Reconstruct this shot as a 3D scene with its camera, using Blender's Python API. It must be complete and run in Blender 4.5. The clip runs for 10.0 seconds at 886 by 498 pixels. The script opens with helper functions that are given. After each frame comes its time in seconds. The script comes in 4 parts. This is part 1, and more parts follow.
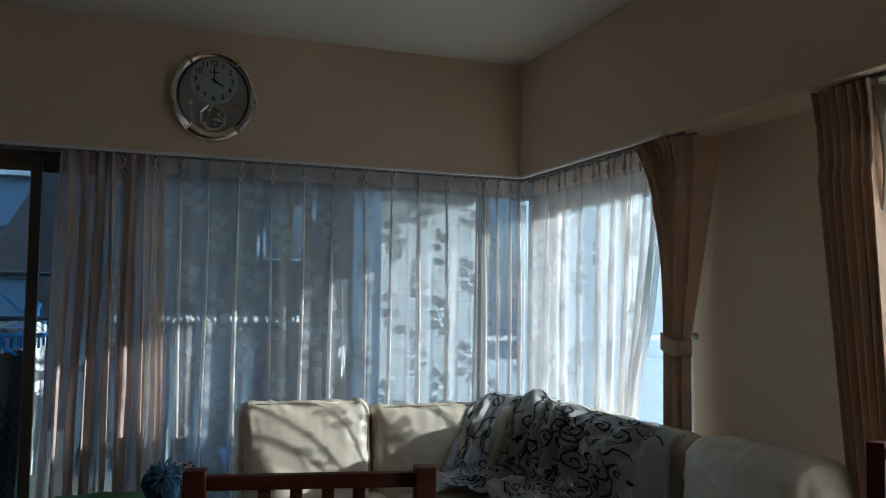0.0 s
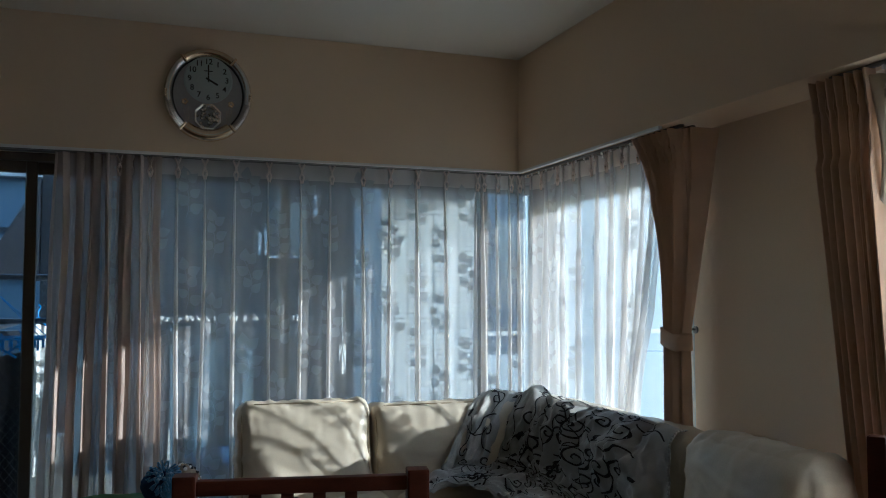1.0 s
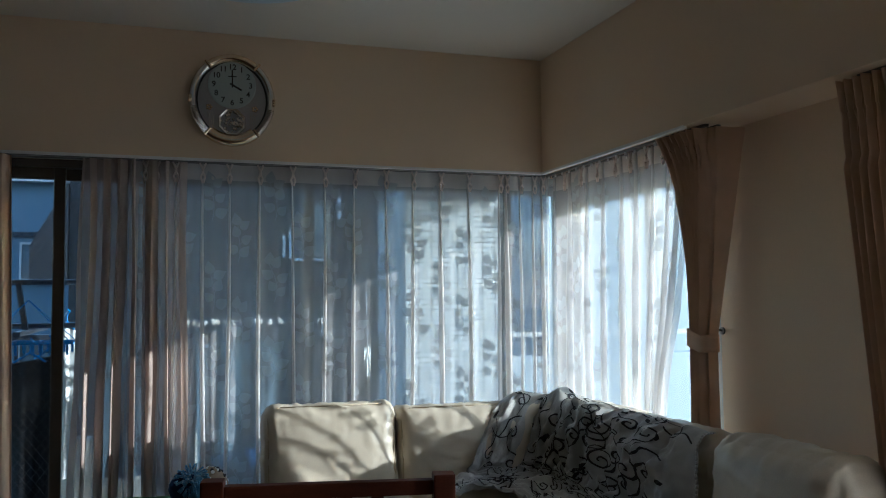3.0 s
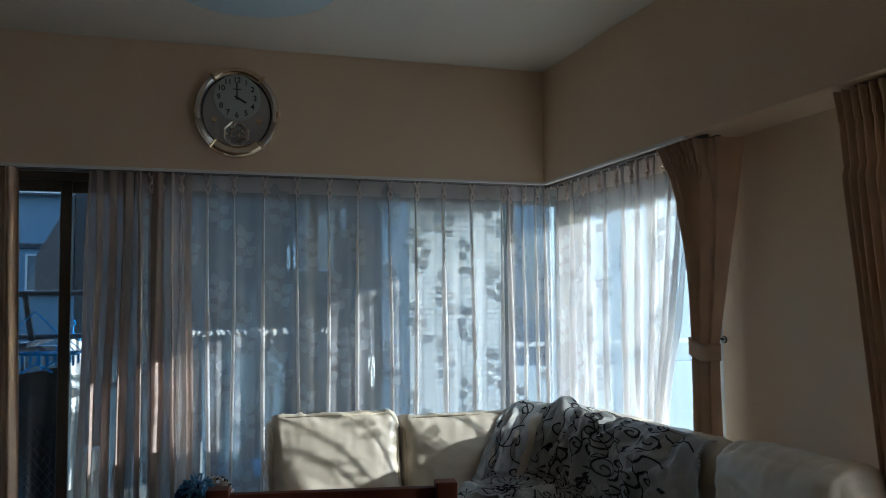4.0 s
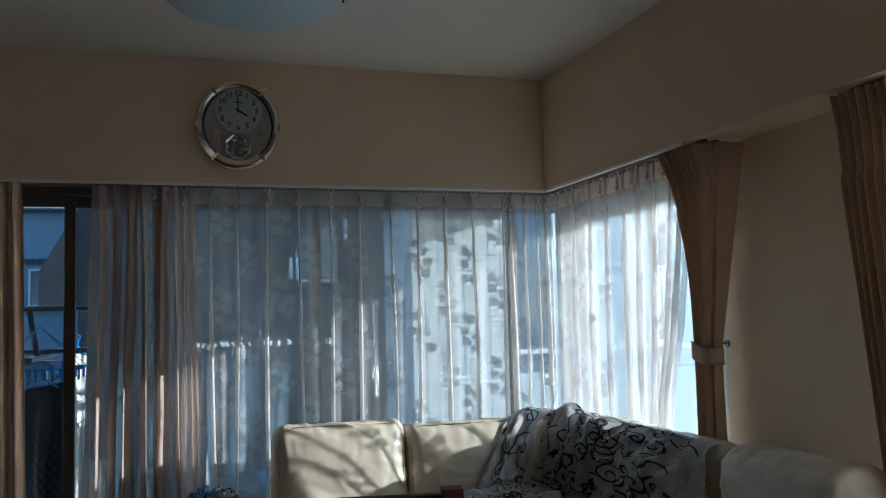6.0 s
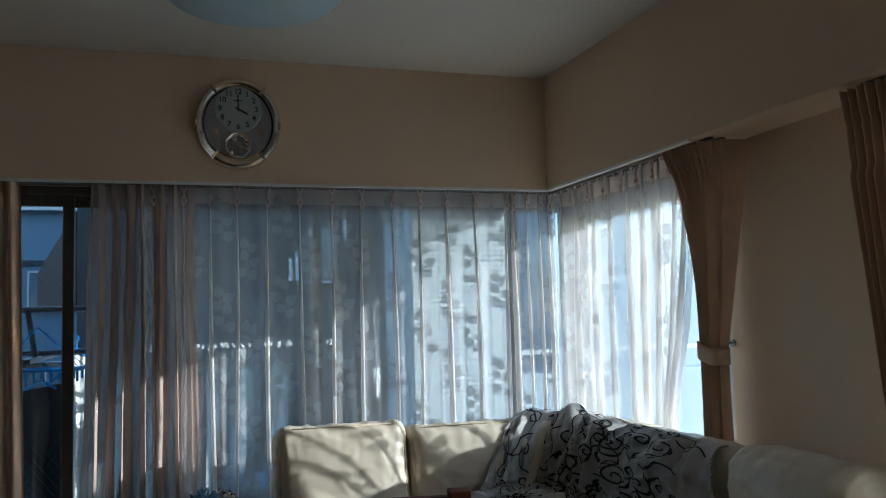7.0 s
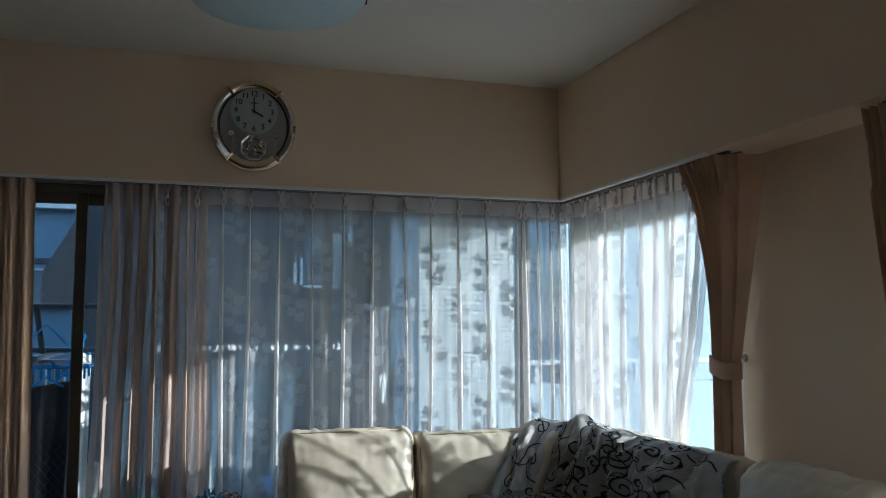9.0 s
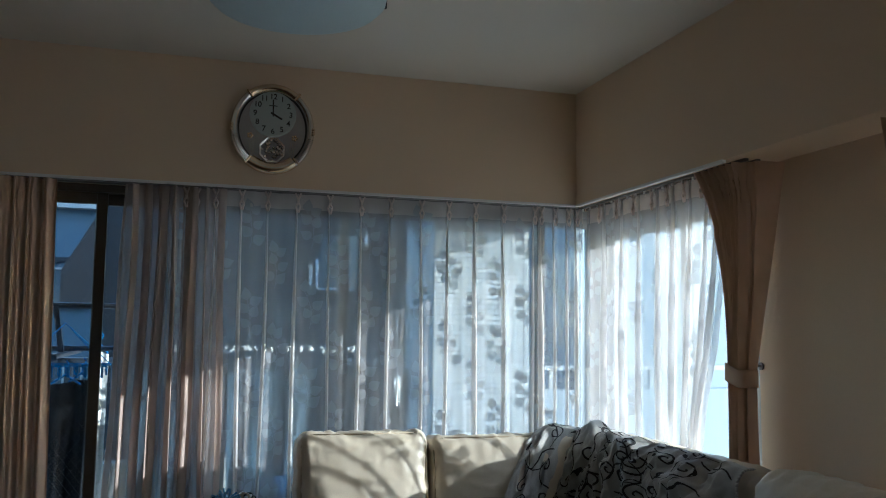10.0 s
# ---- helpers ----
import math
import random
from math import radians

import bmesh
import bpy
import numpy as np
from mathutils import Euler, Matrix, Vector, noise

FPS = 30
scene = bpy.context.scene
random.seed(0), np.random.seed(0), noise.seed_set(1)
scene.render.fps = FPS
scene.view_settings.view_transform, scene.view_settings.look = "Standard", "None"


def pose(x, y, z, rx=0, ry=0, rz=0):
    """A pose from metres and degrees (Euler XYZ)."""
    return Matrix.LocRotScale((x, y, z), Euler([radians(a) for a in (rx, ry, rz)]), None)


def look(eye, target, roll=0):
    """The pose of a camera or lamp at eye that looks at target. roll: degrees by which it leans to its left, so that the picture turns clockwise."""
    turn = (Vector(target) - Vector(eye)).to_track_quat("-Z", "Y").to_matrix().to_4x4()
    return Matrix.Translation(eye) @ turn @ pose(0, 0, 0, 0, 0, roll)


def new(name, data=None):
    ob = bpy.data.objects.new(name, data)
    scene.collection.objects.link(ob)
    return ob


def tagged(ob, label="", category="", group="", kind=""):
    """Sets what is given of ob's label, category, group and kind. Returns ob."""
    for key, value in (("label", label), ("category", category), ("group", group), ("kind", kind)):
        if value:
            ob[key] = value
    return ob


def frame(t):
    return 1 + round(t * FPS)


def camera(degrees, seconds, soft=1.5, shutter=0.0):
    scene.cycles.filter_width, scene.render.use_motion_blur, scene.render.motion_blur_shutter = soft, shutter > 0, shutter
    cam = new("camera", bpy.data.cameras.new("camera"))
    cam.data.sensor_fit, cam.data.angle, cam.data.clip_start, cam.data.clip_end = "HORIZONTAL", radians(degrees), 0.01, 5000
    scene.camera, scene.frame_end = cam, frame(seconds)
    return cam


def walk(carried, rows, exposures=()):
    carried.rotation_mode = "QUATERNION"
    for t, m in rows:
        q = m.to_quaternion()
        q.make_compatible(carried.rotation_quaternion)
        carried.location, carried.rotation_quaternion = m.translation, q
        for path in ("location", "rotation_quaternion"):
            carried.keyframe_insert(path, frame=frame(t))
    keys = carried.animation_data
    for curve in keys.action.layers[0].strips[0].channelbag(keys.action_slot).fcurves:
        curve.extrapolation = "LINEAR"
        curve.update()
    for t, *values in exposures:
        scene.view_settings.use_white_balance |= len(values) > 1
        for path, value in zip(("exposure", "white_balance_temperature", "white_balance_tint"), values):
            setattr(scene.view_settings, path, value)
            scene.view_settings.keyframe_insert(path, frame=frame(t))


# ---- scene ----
cam = camera(55.0, 10.0, soft=1.0)
PATH = [
    (0, (-1.805, -3.857, 1.26), (-1.125, -1.98, 1.381), 0.8),
    (0.5, (-1.8, -3.848, 1.261), (-1.114, -1.973, 1.382), 0.4),
    (1, (-1.774, -3.845, 1.269), (-1.102, -1.964, 1.378), -0.0),
    (1.5, (-1.773, -3.837, 1.267), (-1.117, -1.951, 1.373), -0.3),
    (2, (-1.784, -3.84, 1.263), (-1.14, -1.949, 1.369), -0.3),
    (3.5, (-1.772, -3.85, 1.28), (-1.16, -1.95, 1.399), -0.5),
    (4, (-1.778, -3.87, 1.276), (-1.168, -1.97, 1.41), -0.6),
    (4.5, (-1.787, -3.879, 1.279), (-1.177, -1.98, 1.426), -0.8),
    (5, (-1.774, -3.889, 1.271), (-1.171, -1.988, 1.424), -1.1),
    (5.5, (-1.782, -3.896, 1.277), (-1.18, -1.995, 1.43), -1.4),
    (7, (-1.785, -3.847, 1.269), (-1.178, -1.948, 1.427), -1.6),
    (7.5, (-1.79, -3.841, 1.272), (-1.191, -1.939, 1.43), -1.4),
    (8, (-1.804, -3.832, 1.272), (-1.206, -1.93, 1.432), -1.1),
    (8.5, (-1.811, -3.824, 1.271), (-1.212, -1.923, 1.436), -0.6),
    (9, (-1.828, -3.831, 1.264), (-1.225, -1.932, 1.442), -0.1),
    (9.5, (-1.845, -3.839, 1.267), (-1.258, -1.936, 1.45), 0.4),
    (10, (-1.836, -3.84, 1.263), (-1.267, -1.932, 1.45), 0.7),
]
walk(cam, [(t, look(eye, aim, roll)) for t, eye, aim, roll in PATH], exposures=[(0.0, 1.74, 5000, 1), (2.0, 1.90, 5000, 1), (8.5, 1.95, 5000, 1), (10.0, 2.05, 5000, 1)])

# ---- light ----
SUN_EL, SUN_TO = radians(16.9), Vector((1.0, -0.42, 0)).normalized()
world = bpy.data.worlds.new("sky")
scene.world = world
world.use_nodes = True
wn = world.node_tree.nodes
sky = wn.new("ShaderNodeTexSky")
sky.sky_type, sky.sun_disc = "NISHITA", False
sky.sun_elevation = SUN_EL
sky.sun_rotation = math.atan2(SUN_TO.x, SUN_TO.y)
wn["Background"].inputs["Strength"].default_value = 0.15
world.node_tree.links.new(sky.outputs[0], wn["Background"].inputs["Color"])
sun = new("sun", bpy.data.lights.new("sun", "SUN"))
sun.data.energy, sun.data.angle, sun.data.color = 2.45, radians(0.6), (1.0, 0.89, 0.76)
sun.matrix_world = look((SUN_TO * 20) + Vector((0, 0, 20 * math.tan(SUN_EL))), (0, 0, 0))


# ---- materials ----
def nodes_of(name):
    m = bpy.data.materials.new(name)
    m.use_nodes = True
    return m, m.node_tree.nodes, m.node_tree.links


def surface(name, color, rough=0.6, metal=0.0, vary=0.12, scale=6.0, grain=120.0, bump=0.15, depth=0.002, stretch=(1, 1, 1), sheen=0.0, spec=0.5, piece=0.0):
    """A procedural surface: large soft stains, fine grain and a relief."""
    m, n, l = nodes_of(name)
    b = n["Principled BSDF"]
    tc, mp = n.new("ShaderNodeTexCoord"), n.new("ShaderNodeMapping")
    mp.inputs["Scale"].default_value = stretch
    l.new(tc.outputs["Object"], mp.inputs["Vector"])
    big, fine = n.new("ShaderNodeTexNoise"), n.new("ShaderNodeTexNoise")
    big.inputs["Scale"].default_value, big.inputs["Detail"].default_value = scale, 5
    fine.inputs["Scale"].default_value, fine.inputs["Detail"].default_value = grain, 3
    l.new(mp.outputs[0], big.inputs["Vector"])
    l.new(mp.outputs[0], fine.inputs["Vector"])
    add = n.new("ShaderNodeMath")
    add.operation = "ADD"
    l.new(big.outputs["Fac"], add.inputs[0])
    l.new(fine.outputs["Fac"], add.inputs[1])
    last = add
    if piece:
        info, mul, plus = n.new("ShaderNodeObjectInfo"), n.new("ShaderNodeMath"), n.new("ShaderNodeMath")
        mul.operation, plus.operation = "MULTIPLY_ADD", "ADD"
        mul.inputs[1].default_value, mul.inputs[2].default_value = piece, -piece / 2
        l.new(info.outputs["Random"], mul.inputs[0])
        l.new(add.outputs[0], plus.inputs[0])
        l.new(mul.outputs[0], plus.inputs[1])
        last = plus
    ramp = n.new("ShaderNodeMapRange")
    ramp.inputs["From Min"].default_value, ramp.inputs["From Max"].default_value = 0.55, 1.45
    ramp.inputs["To Min"].default_value, ramp.inputs["To Max"].default_value = 1 - vary, 1 + vary
    l.new(last.outputs[0], ramp.inputs["Value"])
    mix = n.new("ShaderNodeVectorMath")
    mix.operation = "SCALE"
    mix.inputs[0].default_value = color
    l.new(ramp.outputs[0], mix.inputs["Scale"])
    l.new(mix.outputs[0], b.inputs["Base Color"])
    rr = n.new("ShaderNodeMapRange")
    rr.inputs["To Min"].default_value, rr.inputs["To Max"].default_value = max(0.02, rough - 0.1), min(1, rough + 0.1)
    l.new(big.outputs["Fac"], rr.inputs["Value"])
    l.new(rr.outputs[0], b.inputs["Roughness"])
    b.inputs["Metallic"].default_value = metal
    b.inputs["Specular IOR Level"].default_value = spec
    b.inputs["Sheen Weight"].default_value = sheen
    bp = n.new("ShaderNodeBump")
    bp.inputs["Strength"].default_value, bp.inputs["Distance"].default_value = bump, depth
    l.new(fine.outputs["Fac"], bp.inputs["Height"])
    l.new(bp.outputs[0], b.inputs["Normal"])
    return m


def cloth(name, color, sheer, glow, weave=900.0):
    """Fabric that lets light through: plain see-through share, and diffuse light from behind."""
    m, n, l = nodes_of(name)
    n.remove(n["Principled BSDF"])
    out = n["Material Output"]
    tc = n.new("ShaderNodeTexCoord")
    tex = n.new("ShaderNodeTexNoise")
    tex.inputs["Scale"].default_value, tex.inputs["Detail"].default_value = 7.0, 6
    fine = n.new("ShaderNodeTexNoise")
    fine.inputs["Scale"].default_value = weave
    l.new(tc.outputs["Object"], tex.inputs["Vector"])
    l.new(tc.outputs["Object"], fine.inputs["Vector"])
    ramp = n.new("ShaderNodeMapRange")
    ramp.inputs["From Min"].default_value, ramp.inputs["From Max"].default_value = 0.3, 0.7
    ramp.inputs["To Min"].default_value, ramp.inputs["To Max"].default_value = 0.9, 1.08
    l.new(tex.outputs["Fac"], ramp.inputs["Value"])
    col = n.new("ShaderNodeVectorMath")
    col.operation = "SCALE"
    col.inputs[0].default_value = color
    l.new(ramp.outputs[0], col.inputs["Scale"])
    bp = n.new("ShaderNodeBump")
    bp.inputs["Strength"].default_value, bp.inputs["Distance"].default_value = 0.2, 0.001
    l.new(fine.outputs["Fac"], bp.inputs["Height"])
    dif, tra, mix = n.new("ShaderNodeBsdfDiffuse"), n.new("ShaderNodeBsdfTranslucent"), n.new("ShaderNodeMixShader")
    for s in (dif, tra):
        l.new(col.outputs[0], s.inputs["Color"])
        l.new(bp.outputs[0], s.inputs["Normal"])
    mix.inputs[0].default_value = glow
    l.new(dif.outputs[0], mix.inputs[1])
    l.new(tra.outputs[0], mix.inputs[2])
    last = mix
    if sheer > 0:
        clear, mix2 = n.new("ShaderNodeBsdfTransparent"), n.new("ShaderNodeMixShader")
        share = n.new("ShaderNodeMapRange")
        share.inputs["From Min"].default_value, share.inputs["From Max"].default_value = 0.3, 0.7
        share.inputs["To Min"].default_value, share.inputs["To Max"].default_value = sheer * 0.92, sheer * 1.08
        l.new(fine.outputs["Fac"], share.inputs["Value"])
        l.new(share.outputs[0], mix2.inputs[0])
        l.new(mix.outputs[0], mix2.inputs[1])
        l.new(clear.outputs[0], mix2.inputs[2])
        last = mix2
    l.new(last.outputs[0], out.inputs["Surface"])
    return m


def pane_glass(name, tint=(0.93, 0.97, 0.98)):
    m, n, l = nodes_of(name)
    n.remove(n["Principled BSDF"])
    clear, gloss, mix, fr = n.new("ShaderNodeBsdfTransparent"), n.new("ShaderNodeBsdfGlossy"), n.new("ShaderNodeMixShader"), n.new("ShaderNodeLayerWeight")
    clear.inputs["Color"].default_value = (*tint, 1)
    gloss.inputs["Roughness"].default_value = 0.02
    fr.inputs["Blend"].default_value = 0.5
    power, level = n.new("ShaderNodeMath"), n.new("ShaderNodeMath")
    power.operation, level.operation = "POWER", "MULTIPLY_ADD"
    power.inputs[1].default_value, level.inputs[1].default_value, level.inputs[2].default_value = 5.0, 0.9, 0.035
    l.new(fr.outputs["Facing"], power.inputs[0])
    l.new(power.outputs[0], level.inputs[0])
    l.new(level.outputs[0], mix.inputs[0])
    l.new(clear.outputs[0], mix.inputs[1])
    l.new(gloss.outputs[0], mix.inputs[2])
    l.new(mix.outputs[0], n["Material Output"].inputs["Surface"])
    return m


M_WALL = surface("wallpaper", (0.76, 0.595, 0.42), 0.85, vary=0.05, scale=1.5, grain=260, bump=0.35, depth=0.0015)
M_CEIL = surface("ceiling paper", (0.72, 0.66, 0.57), 0.9, vary=0.05, scale=1.2, grain=220, bump=0.3, depth=0.0015)
# For the unseen west wall only; dark so that it returns little light
M_ABSORB = surface("dark brown light absorber", (0.24, 0.17, 0.11), 0.6, vary=0.15, scale=2, grain=50, stretch=(6, 6, 1))
M_TRIM = surface("painted trim", (0.80, 0.78, 0.75), 0.5, vary=0.05, scale=5)
M_RAIL = surface("curtain rail", (0.20, 0.19, 0.18), 0.4, vary=0.08, metal=0.4)
M_FLOOR = surface("floor boards", (0.11, 0.068, 0.042), 0.4, vary=0.3, scale=3, grain=60, stretch=(1, 9, 1))
M_SASH = surface("bronze aluminium", (0.12, 0.098, 0.076), 0.45, metal=0.2, vary=0.15, scale=8)
M_SASHL = surface("grey aluminium", (0.46, 0.47, 0.48), 0.45, metal=0.0, vary=0.12, scale=8)
M_GLASS = pane_glass("window glass")
M_WIRE = surface("glass wire", (0.30, 0.31, 0.32), 0.5, metal=0.4)
M_LACE = cloth("lace voile", (0.73, 0.715, 0.705), 0.58, 0.42)
# Browner than M_LACE: the shade of stacked layers is put into the colour
M_LACE_SHADED = cloth("gathered lace", (0.66, 0.54, 0.47), 0.45, 0.25)
M_FOLD = cloth("folded voile", (0.75, 0.73, 0.715), 0.16, 0.34)
M_FOLDE = cloth("backlit folded voile", (0.77, 0.75, 0.74), 0.36, 0.62)
M_LACEW = cloth("dense lace", (0.78, 0.75, 0.73), 0.13, 0.62)
# Less see-through ridges, their colour darkened for layer shade too
M_FOLD_SHADED = cloth("bunched lace folds toned for shade", (0.64, 0.52, 0.45), 0.16, 0.2)
M_LACE2 = cloth("lace heading tape", (0.76, 0.70, 0.66), 0.32, 0.5)
M_PLEAT = cloth("stitched pleat", (0.78, 0.68, 0.62), 0.0, 0.35)
M_LEAF = cloth("lace leaf weave", (0.55, 0.56, 0.58), 0.34, 0.35)
M_DRAPE = cloth("drape fabric", (0.71, 0.51, 0.37), 0.0, 0.05, 500)
M_DRAPEL = cloth("drape lining", (0.70, 0.62, 0.50), 0.0, 0.3, 500)
M_LEATHER = surface("cream leather", (0.65, 0.57, 0.44), 0.40, vary=0.10, scale=5, grain=240, bump=0.2, depth=0.001)
nt = M_LEATHER.node_tree
ridge, rb = nt.nodes.new("ShaderNodeTexNoise"), nt.nodes.new("ShaderNodeBump")
ridge.noise_type = "RIDGED_MULTIFRACTAL"
ridge.inputs["Scale"].default_value, ridge.inputs["Detail"].default_value, ridge.inputs["Distortion"].default_value = 8.0, 5, 0.8
rb.inputs["Strength"].default_value, rb.inputs["Distance"].default_value = 0.55, 0.012
old = nt.nodes["Principled BSDF"].inputs["Normal"].links[0].from_node
tco = nt.nodes.new("ShaderNodeTexCoord")
nt.links.new(tco.outputs["Object"], ridge.inputs["Vector"])
nt.links.new(ridge.outputs["Fac"], rb.inputs["Height"])
nt.links.new(old.outputs[0], rb.inputs["Normal"])
nt.links.new(rb.outputs[0], nt.nodes["Principled BSDF"].inputs["Normal"])
M_PIPING = surface("leather piping", (0.50, 0.41, 0.28), 0.45, vary=0.1)
M_BLANKET = surface("fleece blanket", (0.43, 0.418, 0.385), 0.95, vary=0.12, scale=9, grain=300, bump=0.6, depth=0.003, sheen=0.4)
M_SWIRL = surface("fleece print", (0.035, 0.033, 0.035), 0.95, vary=0.2, grain=300, bump=0.5)
M_CHAIR = surface("chair wood", (0.085, 0.021, 0.009), 0.5, spec=0.3, vary=0.25, scale=9, grain=70, stretch=(2, 2, 9), bump=0.15)
M_GOLD = surface("pale gilt metal", (0.80, 0.64, 0.46), 0.16, metal=1.0, vary=0.06)
M_CHROME = surface("silver metal", (0.74, 0.70, 0.66), 0.22, metal=1.0, vary=0.06)
M_DIAL = surface("clock dial", (0.42, 0.46, 0.44), 0.5, vary=0.06)
M_CLOCKBODY = surface("clock face plate", (0.36, 0.33, 0.31), 0.4, vary=0.1)
M_INK = surface("black ink", (0.015, 0.015, 0.018), 0.5)
M_CRYSTAL = surface("pendulum crystal", (0.55, 0.52, 0.48), 0.12, metal=0.9, vary=0.3, scale=60)
M_SHADE = surface("lamp acrylic", (0.56, 0.68, 0.72), 0.35, vary=0.04)
M_BLUE = surface("blue knit wool", (0.09, 0.26, 0.48), 0.95, vary=0.35, scale=30, grain=200, bump=0.9, depth=0.006, sheen=0.5)
M_NAVY = surface("navy knit", (0.02, 0.05, 0.13), 0.95, vary=0.3, scale=30, bump=0.8, depth=0.004)
M_GREEN = surface("green cloth", (0.10, 0.22, 0.10), 0.95, vary=0.25, scale=14, bump=0.5)
M_SPOT = surface("spotted cloth", (0.40, 0.32, 0.24), 0.9, vary=0.2)
M_BUCKET = surface("blue plastic", (0.007, 0.040, 0.12), 0.4, vary=0.1)
M_TILE = surface("white glazed tile", (0.46, 0.48, 0.50), 0.3, vary=0.08, scale=4, grain=90, bump=0.1, piece=0.25)
M_GROUT = surface("tile grout", (0.12, 0.12, 0.125), 0.9, vary=0.15)
M_CONC = surface("painted concrete", (0.52, 0.52, 0.51), 0.85, vary=0.15, scale=2, grain=60, bump=0.4, depth=0.004)
M_WHITE = surface("white rendered wall", (0.80, 0.81, 0.82), 0.85, vary=0.1, scale=1, grain=40)
M_ROOF = surface("dark roof slates", (0.055, 0.052, 0.058), 0.8, vary=0.25, scale=3, grain=30)
M_DARKWALL = surface("dark brick cladding", (0.030, 0.034, 0.042), 0.85, vary=0.25, scale=2, grain=30)
M_WINDARK = surface("far window glass", (0.10, 0.13, 0.16), 0.08, vary=0.1)
M_POLE = surface("laundry pole steel", (0.10, 0.12, 0.16), 0.35, metal=0.7)
M_HANGER = surface("blue plastic hanger", (0.02, 0.22, 0.62), 0.4, vary=0.1)
M_CLOTHD = surface("dark cotton", (0.018, 0.020, 0.028), 0.95, vary=0.3, scale=10)
M_DENIM = surface("washed denim", (0.045, 0.08, 0.12), 0.95, vary=0.3, scale=14)
M_CLOTHW = surface("white cotton", (0.78, 0.78, 0.78), 0.9, vary=0.06, scale=8)
# Dark blue for a pale house: its shade is put into the colour
M_PALE_SHADED = surface("pale wall coloured as in shade", (0.13, 0.185, 0.25), 0.85, vary=0.1, scale=1, grain=40)
M_CREAM = surface("cream rendered wall", (0.84, 0.77, 0.66), 0.85, vary=0.1, scale=1, grain=40)
M_BLUEGREY = surface("pale blue-grey render", (0.31, 0.36, 0.41), 0.85, vary=0.1, scale=1, grain=40)
M_GROUND = surface("asphalt", (0.05, 0.05, 0.052), 0.9, vary=0.25, scale=0.8, grain=30, bump=0.5)


# ---- building helpers ----
def obj(name, bm, material, smooth=False):
    me = bpy.data.meshes.new(name)
    bm.normal_update()
    bm.to_mesh(me)
    bm.free()
    for m in (material if isinstance(material, (list, tuple)) else [material]):
        me.materials.append(m)
    if smooth:
        for p in me.polygons:
            p.use_smooth = True
    return new(name, me)


def part(name, bm, material, parent, label="", smooth=False):
    ob = obj(name, bm, material, smooth)
    ob.parent = parent
    if label:
        tagged(ob, label)
    return ob


def thing(name, at, label, category, group="", kind="", turn=0.0):
    e = new(name)
    e.matrix_basis = pose(*at, 0, 0, turn)
    return tagged(e, label, category, group, kind)


def box(bm, lo, hi, bevel=0.0, seg=2, m=None):
    """A box between two corners, with rounded edges."""
    c = [(a + b) / 2 for a, b in zip(lo, hi)]
    s = [abs(b - a) for a, b in zip(lo, hi)]
    mat = Matrix.Translation(c) @ Matrix.Diagonal((*s, 1))
    if m is not None:
        mat = m @ mat
    r = bmesh.ops.create_cube(bm, size=1.0, matrix=mat)
    if bevel:
        edges = list({e for v in r["verts"] for e in v.link_edges})
        bmesh.ops.bevel(bm, geom=edges, offset=bevel, segments=seg, profile=0.7, affect="EDGES")
    return bm


def boxed(lo, hi, bevel=0.0, seg=2, m=None):
    return box(bmesh.new(), lo, hi, bevel, seg, m)


def rod(bm, a, b, r, n=10, r2=None):
    a, b = Vector(a), Vector(b)
    d = b - a
    m = Matrix.Translation((a + b) / 2) @ d.to_track_quat("Z", "Y").to_matrix().to_4x4()
    bmesh.ops.create_cone(bm, cap_ends=True, segments=n, radius1=r, radius2=r if r2 is None else r2, depth=d.length, matrix=m)
    return bm


def tube(bm, pts, r, n=6):
    for a, b in zip(pts, pts[1:]):
        rod(bm, a, b, r, n)
    return bm


def lathe(bm, prof, n=48, m=None):
    """Turns a profile of (radius, height) round z."""
    rings = []
    for r, z in prof:
        ring = []
        for i in range(n):
            a = 2 * math.pi * i / n
            p = Vector((r * math.cos(a), r * math.sin(a), z))
            ring.append(bm.verts.new(m @ p if m is not None else p))
        rings.append(ring)
    for p, q in zip(rings, rings[1:]):
        for i in range(n):
            bm.faces.new((p[i], p[(i + 1) % n], q[(i + 1) % n], q[i]))
    return bm


def sheet(fn, nu, nv, thick=0.0):
    """A surface fn(u, v), u and v from 0 to 1; thick gives it a back."""
    us, vs = np.linspace(0, 1, nu), np.linspace(0, 1, nv)
    bm = bmesh.new()
    g = [[bm.verts.new(fn(u, v)) for v in vs] for u in us]
    for i in range(nu - 1):
        for j in range(nv - 1):
            bm.faces.new((g[i][j], g[i + 1][j], g[i + 1][j + 1], g[i][j + 1]))
    if thick:
        bm.normal_update()
        bmesh.ops.solidify(bm, geom=bm.faces[:], thickness=thick)
    return bm


def setting(name, bm, material, label, category):
    return tagged(obj(name, bm, material), label, category, kind="structure")


# ---- the room: beams, walls, openings ----
B, C = 1.885, 2.45
WX, WY = 0.205, 0.16     # inner faces of the window walls
SY, SX = 0.22, 0.255     # sash planes
OUT = 0.33               # outer faces
setting("floor", boxed((-5.2, -6.6, -0.2), (OUT, OUT, 0.0)), M_FLOOR, "brown wooden floor of the living room", "floor")
setting("ceiling", boxed((-5.2, -6.6, C), (OUT, OUT, C + 0.25)), M_CEIL, "off-white papered ceiling above the sofa corner", "ceiling")
setting("beam_north", boxed((-5.0, 0.0, B), (0.0, OUT, C), 0.004), M_WALL, "beige papered beam above the wide window", "beam")
